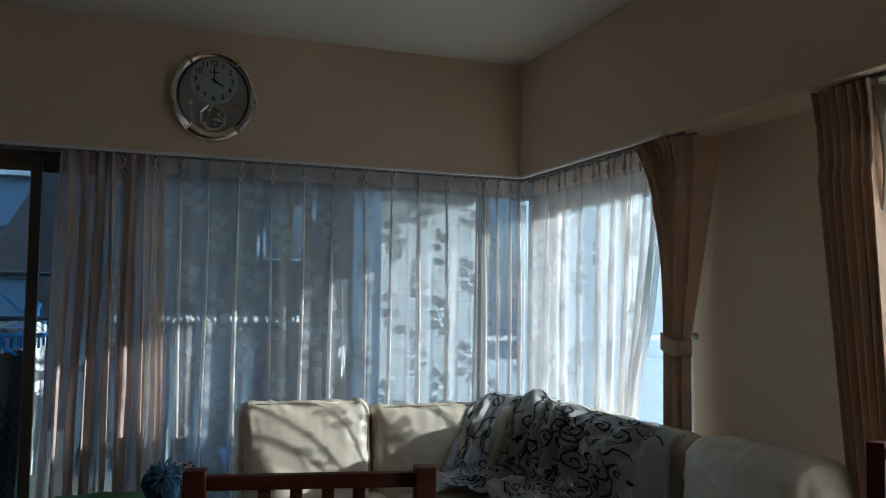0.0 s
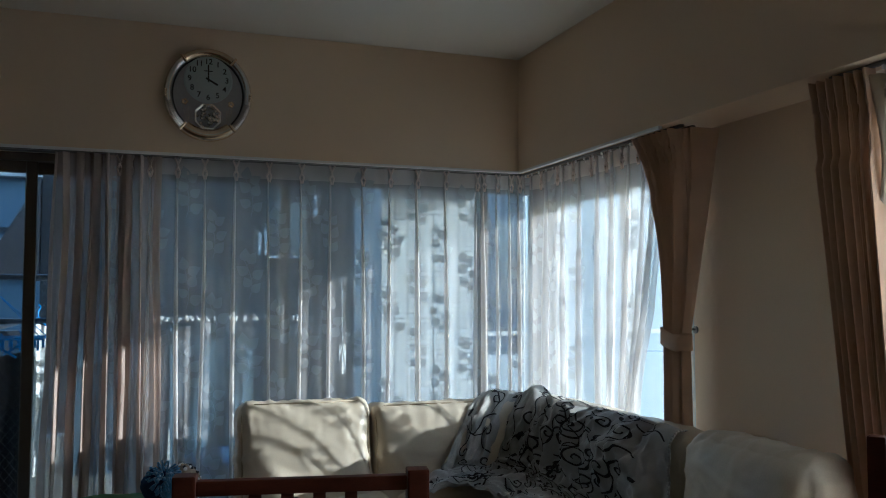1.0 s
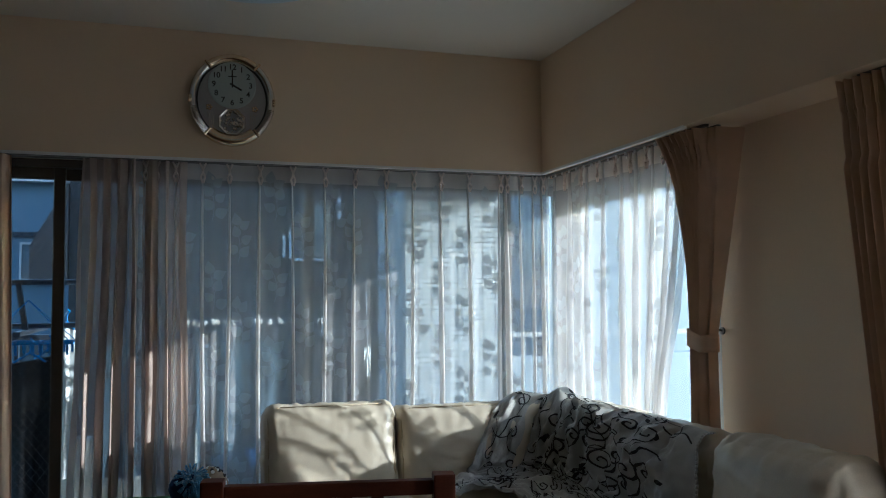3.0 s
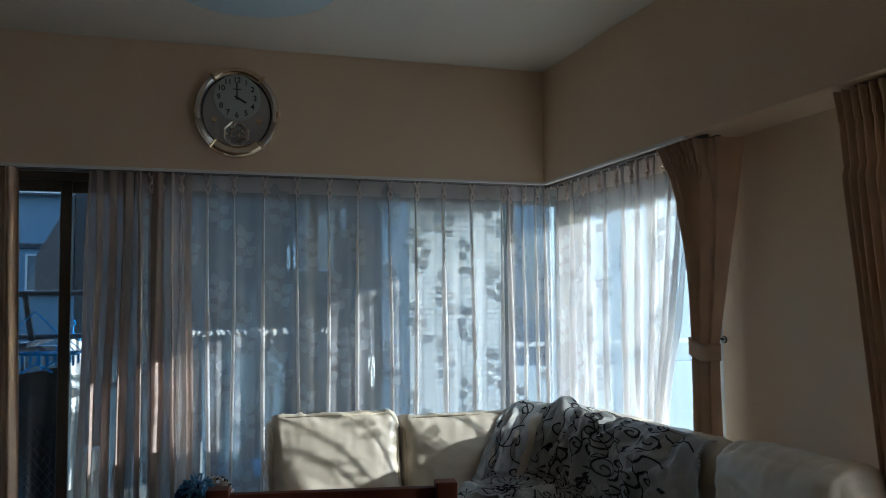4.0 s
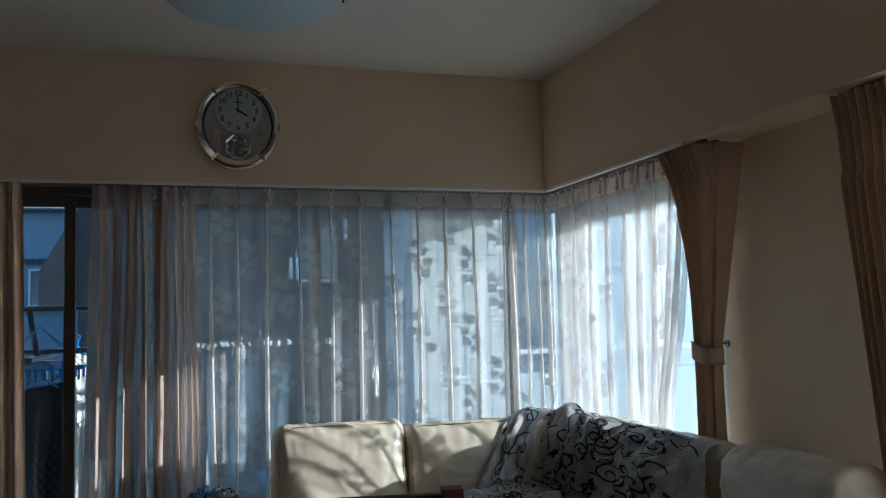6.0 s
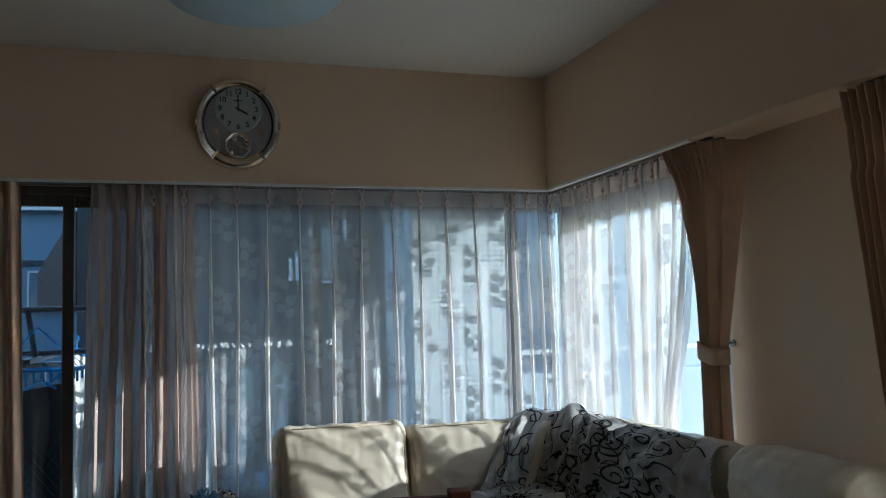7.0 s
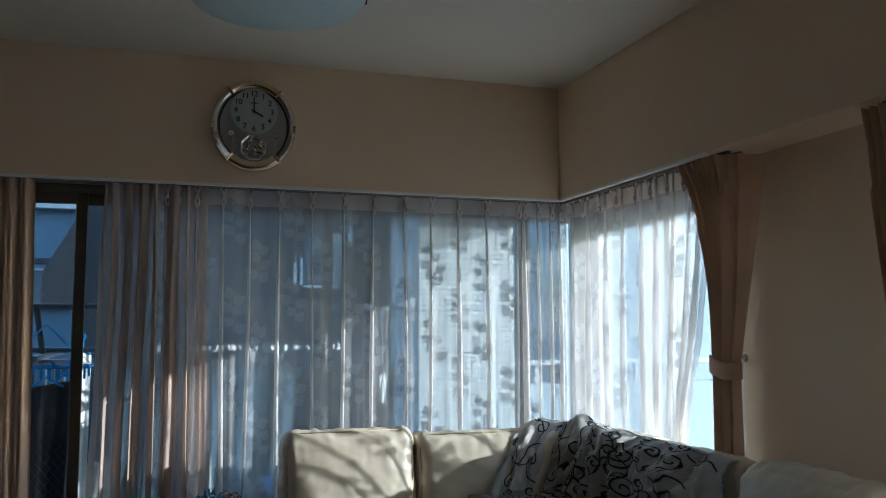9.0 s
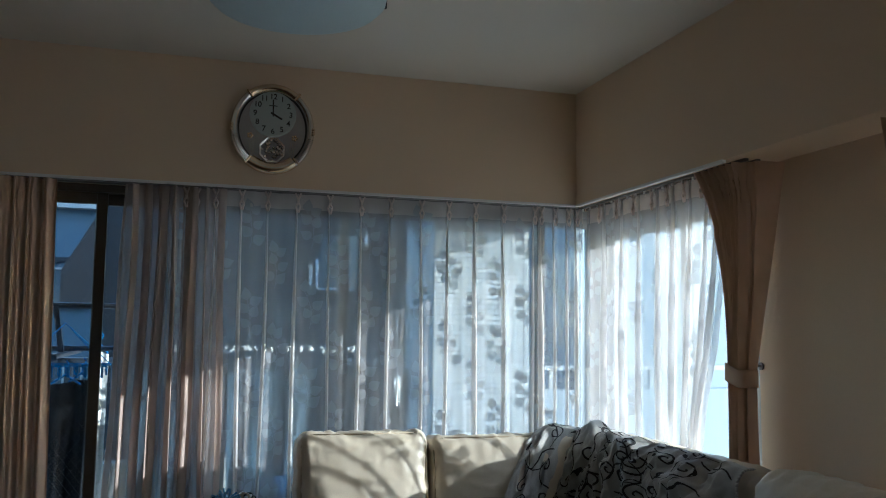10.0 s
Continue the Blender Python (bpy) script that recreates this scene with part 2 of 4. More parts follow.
setting("beam_east", boxed((0.0, -6.4, B), (OUT, OUT, C), 0.004), M_WALL, "beige papered beam above the side windows", "beam")
# Out of view: the dark brown is chosen to weaken bounced light
setting("wall_west", boxed((-5.2, -6.6, 0), (-5.0, OUT, C)), M_ABSORB, "plain unseen wall, dark brown to dampen bounced light", "wall")
setting("wall_south", boxed((-5.0, -6.6, 0), (OUT, -6.4, C)), M_WALL, "plain beige papered wall", "wall")
setting("wall_north", boxed((-5.0, WY, 0), (-3.62, OUT, B)), M_WALL, "plain beige papered wall beside the wide window", "wall")
W1, W2 = (-1.128, 0.20), (-3.70, -2.06)
setting("wall_east_1", boxed((WX, W2[1], 0), (OUT, W1[0], B)), M_WALL, "beige papered wall between the two side windows", "wall")
setting("wall_east_2", boxed((WX, -6.4, 0), (OUT, W2[0], B)), M_WALL, "plain beige papered wall", "wall")
setting("wall_east_3", boxed((WX, W1[0], 0), (OUT, W1[1], 0.32)), M_WALL, "low wall under the side window", "wall")
setting("wall_east_4", boxed((WX, W1[0], B - 0.062), (OUT, W1[1], B)), M_WALL, "narrow wall strip above the side window", "wall")
setting("jamb_board", boxed((WX - 0.006, W2[1] - 0.014, 0.02), (OUT, W2[1] - 0.002, B - 0.003)), M_TRIM, "white painted board at the window edge", "trim")
setting("trim_north", boxed((-5.0, -0.005, B - 0.010), (0.0, 0.012, B + 0.002), 0.002), M_TRIM, "thin cream trim along the lower beam edge", "trim")
setting("trim_east", boxed((-0.005, -1.22, B - 0.010), (0.012, 0.0, B + 0.002), 0.002), M_TRIM, "thin cream trim along the lower beam edge", "trim")
setting("corner_post", boxed((0.252, 0.232, 0), (0.30, 0.28, B)), M_SASHL, "slim grey post at the window corner", "post")


def curtain_rail(a, b, y, along):
    t = thing("curtain_rail", (0, 0, 0), "grey metal curtain rail under the beam", "curtain rail", "curtain rails")
    lo, hi = ((a, y - 0.008, B - 0.011), (b, y + 0.008, B - 0.001)) if along == "x" else ((y - 0.008, a, B - 0.011), (y + 0.008, b, B - 0.001))
    part("track", boxed(lo, hi, 0.002), M_RAIL, t)
    for k in range(int((b - a) / 0.075) if along == "y" else 0):
        c = a + 0.04 + 0.075 * k
        p = (c, y, 0) if along == "x" else (y, c, 0)
        part("runner", boxed((p[0] - 0.004, p[1] - 0.004, B - 0.024), (p[0] + 0.004, p[1] + 0.004, B - 0.0115), 0.001, 1), M_TRIM, t)
    return t


curtain_rail(-3.6, 0.03, 0.035, "x")
curtain_rail(-3.6, 0.09, 0.095, "x")
curtain_rail(-1.28, 0.09, 0.055, "y")
curtain_rail(-1.28, 0.09, 0.105, "y")
curtain_rail(-3.7, -1.98, 0.055, "y")


def window(name, axis, at, spans, z0, z1, material, label, wires=False, offsets=(0.0,), rail=0.045, pale=None):
    """A sash window in the plane axis = at; spans: (from, to) of each sliding sash."""
    w = tagged(new(name), label, "window", kind="structure")

    def put(lo, hi, da, dz):
        return ((lo, at + da[0], dz[0]), (hi, at + da[1], dz[1])) if axis == "y" else ((at + da[0], lo, dz[0]), (at + da[1], hi, dz[1]))

    a, b = min(s[0] for s in spans), max(s[1] for s in spans)
    e = b - 0.36 if pale else b + 0.03
    fr = boxed(*put(a - 0.03, e, (-0.04, 0.09), (z1, z1 + 0.035)), 0.003)
    if pale:
        part("head", boxed(*put(e, b + 0.03, (-0.04, 0.09), (z1, z1 + 0.035)), 0.003), pale, w)
    box(fr, *put(a - 0.03, b + 0.03, (-0.04, 0.09), (z0 - 0.035, z0)), 0.003)
    box(fr, *put(a - 0.03, a, (-0.04, 0.09), (z0, z1)), 0.003)
    part("jamb", boxed(*put(b, b + 0.03, (-0.04, 0.09), (z0, z1)), 0.003), pale or material, w)
    part("window_frame", fr, material, w)
    for i, (p, q) in enumerate(spans):
        off = offsets[i % len(offsets)]
        d = (off - 0.014, off + 0.014)
        s = boxed(*put(p, p + rail, d, (z0, z1)), 0.003)
        box(s, *put(q - rail, q, d, (z0, z1)), 0.003)
        box(s, *put(p + rail, q - rail, d, (z1 - 0.05, z1)), 0.003)
        box(s, *put(p + rail, q - rail, d, (z0, z0 + 0.07)), 0.003)
        sash = part("sash", s, pale if pale and i == len(spans) - 1 else material, w)
        g = part("pane", boxed(*put(p + rail, q - rail, (off - 0.003, off + 0.003), (z0 + 0.07, z1 - 0.05))), M_GLASS, sash)
        g.visible_shadow = False
        if wires:
            bm = bmesh.new()
            lo, hi, za, zb, pitch = p + rail, q - rail, z0 + 0.07, z1 - 0.05, 0.036
            k = -(zb - za) / 2
            for sgn in (1, -1):
                c = lo - (zb - za)
                while c < hi + (zb - za):
                    # a slanting wire, clipped to the pane
                    pts = []
                    for z in (za, zb):
                        pts.append([c + sgn * (z - (za + zb) / 2) * 0.75, z])
                    (x0, q0), (x1, q1) = pts
                    if x0 > x1:
                        (x0, q0), (x1, q1) = (x1, q1), (x0, q0)
                    if x1 > lo and x0 < hi:
                        f = lambda x: q0 + (q1 - q0) * (x - x0) / (x1 - x0)
                        xa, xb = max(x0, lo), min(x1, hi)
                        A, D = put(xa, xb, (off - 0.0045, off - 0.0045), (f(xa), f(xb)))
                        rod(bm, A, D, 0.0005, 3)
                    c += pitch
            wires_ob = part("wire_mesh", bm, M_WIRE, sash)
            wires_ob.visible_shadow = False
    return w


window("window_1", "y", SY, [(-3.55, -2.196), (-2.248, -1.10), (-1.145, -0.08), (-0.125, 0.22)], 0.06, B - 0.035, M_SASH,
       "wide bronze aluminium sliding window with wired glass", wires=True, offsets=(0.0, 0.035), pale=M_SASHL)
window("window_2", "x", SX, [(-1.098, -0.55), (-0.59, 0.17)], 0.36, B - 0.10, M_SASHL, "side sliding window with grey aluminium frame", offsets=(0.0, 0.035))
window("window_3", "x", SX, [(W2[0] + 0.03, -2.72), (-2.76, W2[1] - 0.03)], 0.06, B - 0.04, M_SASHL, "tall side sliding window with grey aluminium frame", offsets=(0.0, 0.035))


# ---- curtains ----
LOOP = 0.20      # share of the cloth, on each side of a hook, that is taken up by its pleat


def lace_fn(hooks, base, along, z1, z0, seed, amp=0.036, deep=0.030, loop=0.0095):
    """Pleated cloth: a teardrop fold under every hook, nearly flat cloth with soft waves between."""
    n = len(hooks) - 1

    def fn(u, v, lift=0.0):
        c = min(max(u, 0.0), 0.99999) * n
        i = int(c)
        f = c - i
        a, b = hooks[i], hooks[i + 1]
        z = z1 + (z0 - z1) * v
        fall = (B - z) / B
        near = i if f < 0.5 else i + 1
        g = f if f < 0.5 else f - 1.0
        vary = 0.75 + 0.5 * abs(noise.noise((near * 1.7, 0.3, seed)) * 2)
        grow = 0.35 + 0.65 * min(1.0, fall * 3)
        sway = (0.012 * math.sin(near * 2.3 + seed + 2.0 * fall) + 0.014 * noise.noise((near * 0.7, fall * 1.6, seed))) * min(1, (b - a) / 0.1) * fall * 1.5
        if abs(g) < LOOP:
            phi = math.pi * g / LOOP
            x = hooks[near] + sway + loop * vary * grow * math.sin(phi)
            d = -amp * vary * grow * (1 + math.cos(phi)) / 2
            t = 0.0 if g > 0 else 1.0
        else:
            t = (f - LOOP) / (1 - 2 * LOOP)
            x = a + (b - a) * t + sway * abs(1 - 2 * t)
            d = 0.0
        wide = min(1, (b - a) / 0.12)
        bell = math.sin(math.pi * t) if abs(g) >= LOOP else 0.0
        d += deep * wide * bell * (0.25 + 0.75 * fall) * (math.sin(i * 1.9 + seed) + 0.9 * math.sin(2 * math.pi * t + i * 2.3))
        d += 0.012 * fall * noise.noise((x * 4, z * 0.7, seed + 5)) - lift
        return Vector((x, base + d, z)) if along == "x" else Vector((base + d, x, z))
    return fn


def flat_u(hooks, x):
    """Where along the cloth the flat place at x lies."""
    n = len(hooks) - 1
    i = max(0, min(n - 1, int(np.searchsorted(hooks, x)) - 1))
    t = min(1, max(0, (x - hooks[i]) / (hooks[i + 1] - hooks[i])))
    return (i + LOOP + 0.01 + (0.98 - 2 * LOOP) * t) / n


def leaf_sprays(fn, hooks, length, height, seed, count, rows):
    """Leaf sprays woven into the lace: stems with leaves on both sides, lying on the folds."""
    rnd = random.Random(seed)
    made = []

    def leaf(cx, cz, ang, size):
        n = 10
        pts = []
        for k in range(n + 1):
            s = k / n
            w = 0.44 * math.sin(math.pi * s ** 0.72) * (1 - 0.30 * s)
            pts.append((s, w))
        quads = []
        for s, w in pts:
            row = []
            for side in (-1, 0, 1):
                px, pz = s * size, side * w * size
                x = cx + px * math.cos(ang) - pz * math.sin(ang)
                z = cz + px * math.sin(ang) + pz * math.cos(ang)
                row.append((x, z))
            quads.append(row)
        add(quads)

    def ribbon(pts, w):
        rows_ = []
        for k, p in enumerate(pts):
            q = pts[min(k + 1, len(pts) - 1)]
            o = pts[max(k - 1, 0)]
            d = Vector((q[0] - o[0], q[1] - o[1])).normalized()
            rows_.append([(p[0] - d.y * w, p[1] + d.x * w), (p[0] + d.y * w, p[1] - d.x * w)])
        add(rows_)

    def add(rows_):
        vs = []
        for row in rows_:
            vs.append([bm.verts.new(fn(flat_u(hooks, hooks[0] + x), min(1, max(0, z / height)), 0.003)) for x, z in row])
        for p, q in zip(vs, vs[1:]):
            for k in range(len(p) - 1):
                bm.faces.new((p[k], p[k + 1], q[k + 1], q[k]))

    for c in range(count):
        cx = length * (c + 0.5) / count + rnd.uniform(-0.015, 0.015)
        pitch = height / rows
        for r in range(rows):
            cz = pitch * (r + 0.25 + 0.5 * (c % 2)) + rnd.uniform(-0.03, 0.03)
            lean = rnd.uniform(-0.9, 0.9)
            bm = bmesh.new()
            made.append(bm)
            stem = [(cx + 0.03 * math.sin(k / 8 * 2.4 + lean) + lean * 0.07 * (k / 8 - 0.5), cz + 0.17 * k / 8) for k in range(9)]
            ribbon(stem, 0.0014)
            for k, side in ((1, 1), (3, -1), (4, 1), (6, -1), (7, 1)):
                p = stem[k]
                a = -math.pi / 2 + side * rnd.uniform(0.5, 1.15)
                q = (p[0] + 0.012 * math.cos(a), p[1] + 0.012 * math.sin(a))
                ribbon([p, q], 0.001)
                leaf(q[0], q[1], a + side * rnd.uniform(-0.3, 0.2), rnd.uniform(0.052, 0.066))
            leaf(stem[0][0], stem[0][1], -math.pi / 2 + lean * 0.4, 0.06)
    return made


EAST_EDGE = ((1.87, -1.12), (1.5, -1.075), (1.2, -1.02), (1.1, -0.985), (1.0, -0.95), (0.9, -0.925), (0.75, -0.905), (0.0, -0.89))


def drawn_back(fn, edge, lo, hi):
    """Gathers the free end of a hanging cloth: its edge runs through the (height, place) pairs."""
    zs, ys = [e[0] for e in edge][::-1], [e[1] for e in edge][::-1]

    def moved(u, v, lift=0.0):
        p = fn(u, v, lift)
        e = float(np.interp(p.z, zs, ys))
        t = (p.y - lo) / (hi - lo)
        k = max(0.0, 1 - t / 0.32)
        return Vector((p.x, p.y + (e - lo) * k, p.z))
    return moved


def lace_curtain(name, hooks, base, along, z0, seed, label, nu, sprays, rows, mat=None, edge=None, fold=None, **shape):
    z1 = B - 0.016
    t = thing(name, (0, 0, 0), label, "curtain", "lace curtains")
    fn = lace_fn(hooks, base, along, z1, z0, seed, **shape)
    if edge:
        fn = drawn_back(fn, edge, hooks[0], hooks[-1])
    bm = sheet(lambda u, v: fn(u, v), nu, 46)
    n = len(hooks) - 1
    for k, f in enumerate(bm.faces):
        c = (k // 45 + 0.5) / (nu - 1) * n
        f.material_index = int(abs(c - round(c)) < LOOP * 0.85 and 0 < round(c) < n)
    part("lace", bm, [mat or M_LACE, fold or M_FOLD], t, smooth=True)
    tape = lace_fn(hooks, base, along, z1 + 0.006, z1 - 0.066, seed)
    if edge:
        tape = drawn_back(tape, edge, hooks[0], hooks[-1])
    part("heading_tape", sheet(lambda u, v: tape(u, v, 0.002), nu, 6), M_LACE2, t, "denser heading band of the lace", smooth=True)
    length = hooks[-1] - hooks[0]
    for bm in leaf_sprays(fn, hooks, length, z1 - z0, seed, sprays, rows):
        part("leaf_spray", bm, M_LEAF, t, smooth=True)
    for h in hooks[1:-1]:
        # pinched pleat: two crossing tucks below every hook
        bm = bmesh.new()
        for s in (-1, 1):
            p = [(h + s * 0.013, z1 + 0.004), (h - s * 0.003, z1 - 0.032), (h + s * 0.010, z1 - 0.056), (h + s * 0.002, z1 - 0.085)]
            pts = [Vector((x, base - 0.036, z)) if along == "x" else Vector((base - 0.036, x, z)) for x, z in p]
            tube(bm, pts, 0.0045, 6)
        part("pleat", bm, M_PLEAT, t, smooth=True)
    return t


hooks_n = [-1.93, -1.86, -1.815, -1.735, -1.621, -1.506, -1.370, -1.223, -1.074, -0.933, -0.783, -0.647, -0.510, -0.365, -0.20, -0.165, -0.09, -0.017, 0.03, 0.07]
hooks_e = [-1.12, -1.06, -0.98, -0.861, -0.735, -0.61, -0.45, -0.294, -0.119, 0.05]
lace_curtain("lace_curtain", hooks_n, 0.085, "x", 0.02, 3, "sheer white lace curtain with grey leaf pattern over the wide window", 620, 15, 5)


def bunched_lace():
    """Lace pushed together: deep, uneven folds that double back on themselves and spread towards the hem."""
    t = thing("lace_curtain", (0, 0, 0), "gathered lace curtain bunched beside the open sliding window", "curtain", "lace curtains")
    z1 = B - 0.010
    mid = [-2.115, -2.06, -2.02, -1.975, -1.94, -1.905, -1.855, -1.815, -1.765, -1.715]
    deep = [0.02, 0.085, 0.06, 0.10, 0.07, 0.12, 0.065, 0.09, 0.10, 0.04]
    n = len(mid)

    def fn(u, v):
        z = z1 + (0.02 - z1) * v
        c = u * (n - 1)
        near = int(round(c))
        g = c - near
        i = min(n - 2, int(c))
        grow = 0.45 + 0.55 * min(1, v * 4)
        way = 0.020 * v * math.sin(near * 2.1 + 2.4 * v) + 0.010 * noise.noise((near * 1.3, v * 3, 2))
        if abs(g) < 0.31:
            phi = math.pi * g / 0.31
            x = mid[near] + way + 0.012 * (0.8 + 0.4 * math.sin(near * 3.7)) * math.sin(phi) - 0.012 * (1 + math.cos(phi)) * math.sin(near * 1.9 + 1.5 * v)
            y = 0.070 - deep[near] * grow * ((1 + math.cos(phi)) / 2) ** 0.8
        else:
            t = (c - i - 0.31) / 0.38
            x = mid[i] + (mid[i + 1] - mid[i]) * t + way * abs(1 - 2 * t)
            y = 0.070 + 0.015 * math.sin(math.pi * t) * math.sin(i * 2.7 + v)
        x += (u - 0.75) * 0.07 * v ** 1.5
        y += 0.008 * noise.noise((u * 22, v * 3, 3)) + 0.004 * noise.noise((u * 60, v * 7, 9))
        return Vector((x, y, z))
    bm = sheet(fn, 520, 50)
    # Fold ridges get the denser cloth with layer shade in its colour
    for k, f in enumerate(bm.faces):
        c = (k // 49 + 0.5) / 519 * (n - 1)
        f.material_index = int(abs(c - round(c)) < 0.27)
    part("lace", bm, [M_LACE_SHADED, M_FOLD_SHADED], t, smooth=True)
    return t


bunched_lace()
lace_curtain("lace_curtain", hooks_e, 0.100, "y", 0.02, 5, "sheer white lace curtain with leaf pattern over the side window", 420, 8, 5, edge=EAST_EDGE, fold=M_FOLDE)


def drape(name, label, top, waist, foot, zt, folds, depth, seed, along, nu=150, nv=60, mat=None, back=0.0):
    """A heavy pleated drape. top, waist, foot: (from, to, depth base) along the wall at rail, tie and hem; zt: tie height or None."""
    mat = mat or M_DRAPE
    t = thing(name, (0, 0, 0), label, "curtain", "drapes")
    z1, z0 = B - 0.010, 0.02

    def fn(u, v):
        z = z1 + (z0 - z1) * v
        if zt is None:
            k = v
            a, b, base = (top[i] + (foot[i] - top[i]) * k for i in range(3))
            squeeze = 1.0
        else:
            vt = (z1 - zt) / (z1 - z0)
            if v < vt:
                k = 1 - (1 - v / vt) ** 3
                a, b, base = (top[i] + (waist[i] - top[i]) * e for i, e in enumerate((v / vt, k, k)))
                squeeze = 1 - 0.35 * k
            else:
                k = ((v - vt) / (1 - vt)) ** 0.7
                a, b, base = (waist[i] + (foot[i] - waist[i]) * k for i in range(3))
                squeeze = 0.65 + 0.35 * k
        ph = 2 * math.pi * folds * u + 0.9 * math.sin(5 * u + seed) + 0.25 * math.sin(4 * v + seed)
        w = 1 - 2 * abs(math.sin(ph / 2)) ** 0.8
        fold = depth * squeeze * (w + 0.4 * math.sin(2.1 * ph + seed) + 0.25 * noise.noise((u * 30, v * 1.5, seed)))
        if v < 0.12:
            pinch = math.exp(-((v - 0.045) / 0.022) ** 2)
            fold = fold * (0.75 - 0.3 * pinch) + depth * 0.35 * math.sin(3 * ph) * pinch
        x = a + (b - a) * u + 0.006 * math.cos(ph) * squeeze
        n = 0.006 * noise.noise((u * 6, v * 3, seed))
        if back and u < 0.16:
            r = (1 - u / 0.16)
            n += (back - base) * r * (1 - 0.75 * min(1, v * 2.4))
            fold *= 1 - 0.8 * r
            x = a + (x - a) * (1 - r)
        return Vector((x, base + fold + n, z)) if along == "x" else Vector((base + fold + n, x, z))

    part("cloth", sheet(fn, nu, nv), mat, t, smooth=True)
    off = Vector((0, -0.003, 0)) if along == "x" else Vector((-0.003, 0, 0))
    part("heading_band", sheet(lambda u, v: fn(u, 0.048 * v) + off, nu, 6), mat, t, "stitched pleat heading", smooth=True)
    part("hem", sheet(lambda u, v: fn(u, 0.95 + 0.049 * v) + off, nu, 4), mat, t, smooth=True)
    return t


drape("drape", "heavy beige pleated drape hanging straight beside the sliding window", (-3.58, -2.388, 0.035), None, (-3.58, -2.362, 0.035), None, 21, 0.028, 2, "x", nu=420)
d1 = drape("drape", "brown-beige drape tied back with a fabric band beside the side window", (-1.30, -0.985, 0.055), (-1.225, -1.133, 0.085), (-1.245, -1.143, 0.085), 1.11, 8, 0.040, 4, "y", nu=300, back=WX - 0.004)
d2 = drape("drape", "brown-beige drape drawn aside at the tall side window", (-2.125, -1.912, 0.060), None, (-2.24, -2.10, 0.075), None, 7, 0.034, 7, "y", nu=260)


def lining_fn(u, v):
    """The pale lining turned towards the window along the free edge of the drape."""
    z = B - 0.03 - (B - 0.05) * v
    belly = math.exp(-((v - 0.12) / 0.10) ** 2)
    y = -2.112 - 0.035 * belly - 0.10 * max(0, v - 0.45) - 0.035 * u - 0.006 * math.sin(9 * v + 5 * u)
    return Vector((0.045 + 0.02 * v + 0.115 * u * min(1, 0.25 + 4 * v), y, z))


part("lining", sheet(lining_fn, 12, 40, 0.002), M_DRAPEL, d2, "pale lining along the free edge", smooth=True)
hooks_w = [-3.68, -3.54, -3.40, -3.28, -3.14, -3.0, -2.86, -2.72, -2.58, -2.44, -2.30, -2.16, -2.05]
lace_curtain("lace_curtain", hooks_w, 0.105, "y", 0.02, 8, "sheer white lace curtain drawn over the tall side window", 200, 9, 5, mat=M_LACEW, fold=M_LACEW)


def tie_band(parent, y0, y1, x0, x1, z, h=0.062):
    """A flat band round a gathered drape, with its hook on the wall."""
    cx, cy, rx, ry = (x0 + x1) / 2, (y0 + y1) / 2, (x1 - x0) / 2, (y1 - y0) / 2

    def fn(u, v):
        a = 2 * math.pi * u
        c, s = math.cos(a), math.sin(a)
        e = 0.6
        px = cx + rx * math.copysign(abs(c) ** e, c)
        py = cy + ry * math.copysign(abs(s) ** e, s)
        return Vector((px, py, z + (v - 0.5) * h - 0.012 * (py - cy) / ry * -1 + 0.003 * math.sin(3 * a)))
    part("tie_band", sheet(fn, 49, 5, 0.004), M_DRAPE, parent, "stitched fabric tie band", smooth=True)
    hk = bmesh.new()
    tube(hk, [(WX - 0.002, y0 + 0.10, z + 0.03), (WX - 0.035, y0 + 0.10, z + 0.035), (WX - 0.05, y0 + 0.095, z + 0.015), (WX - 0.04, y0 + 0.095, z - 0.01)], 0.004, 6)
    rod(hk, (WX - 0.006, y0 + 0.10, z + 0.03), (WX, y0 + 0.10, z + 0.03), 0.014, 12)
    part("hook", hk, M_RAIL, parent, "small dark metal hook")


tie_band(d1, -1.238, -1.122, 0.042, 0.132, 1.11)


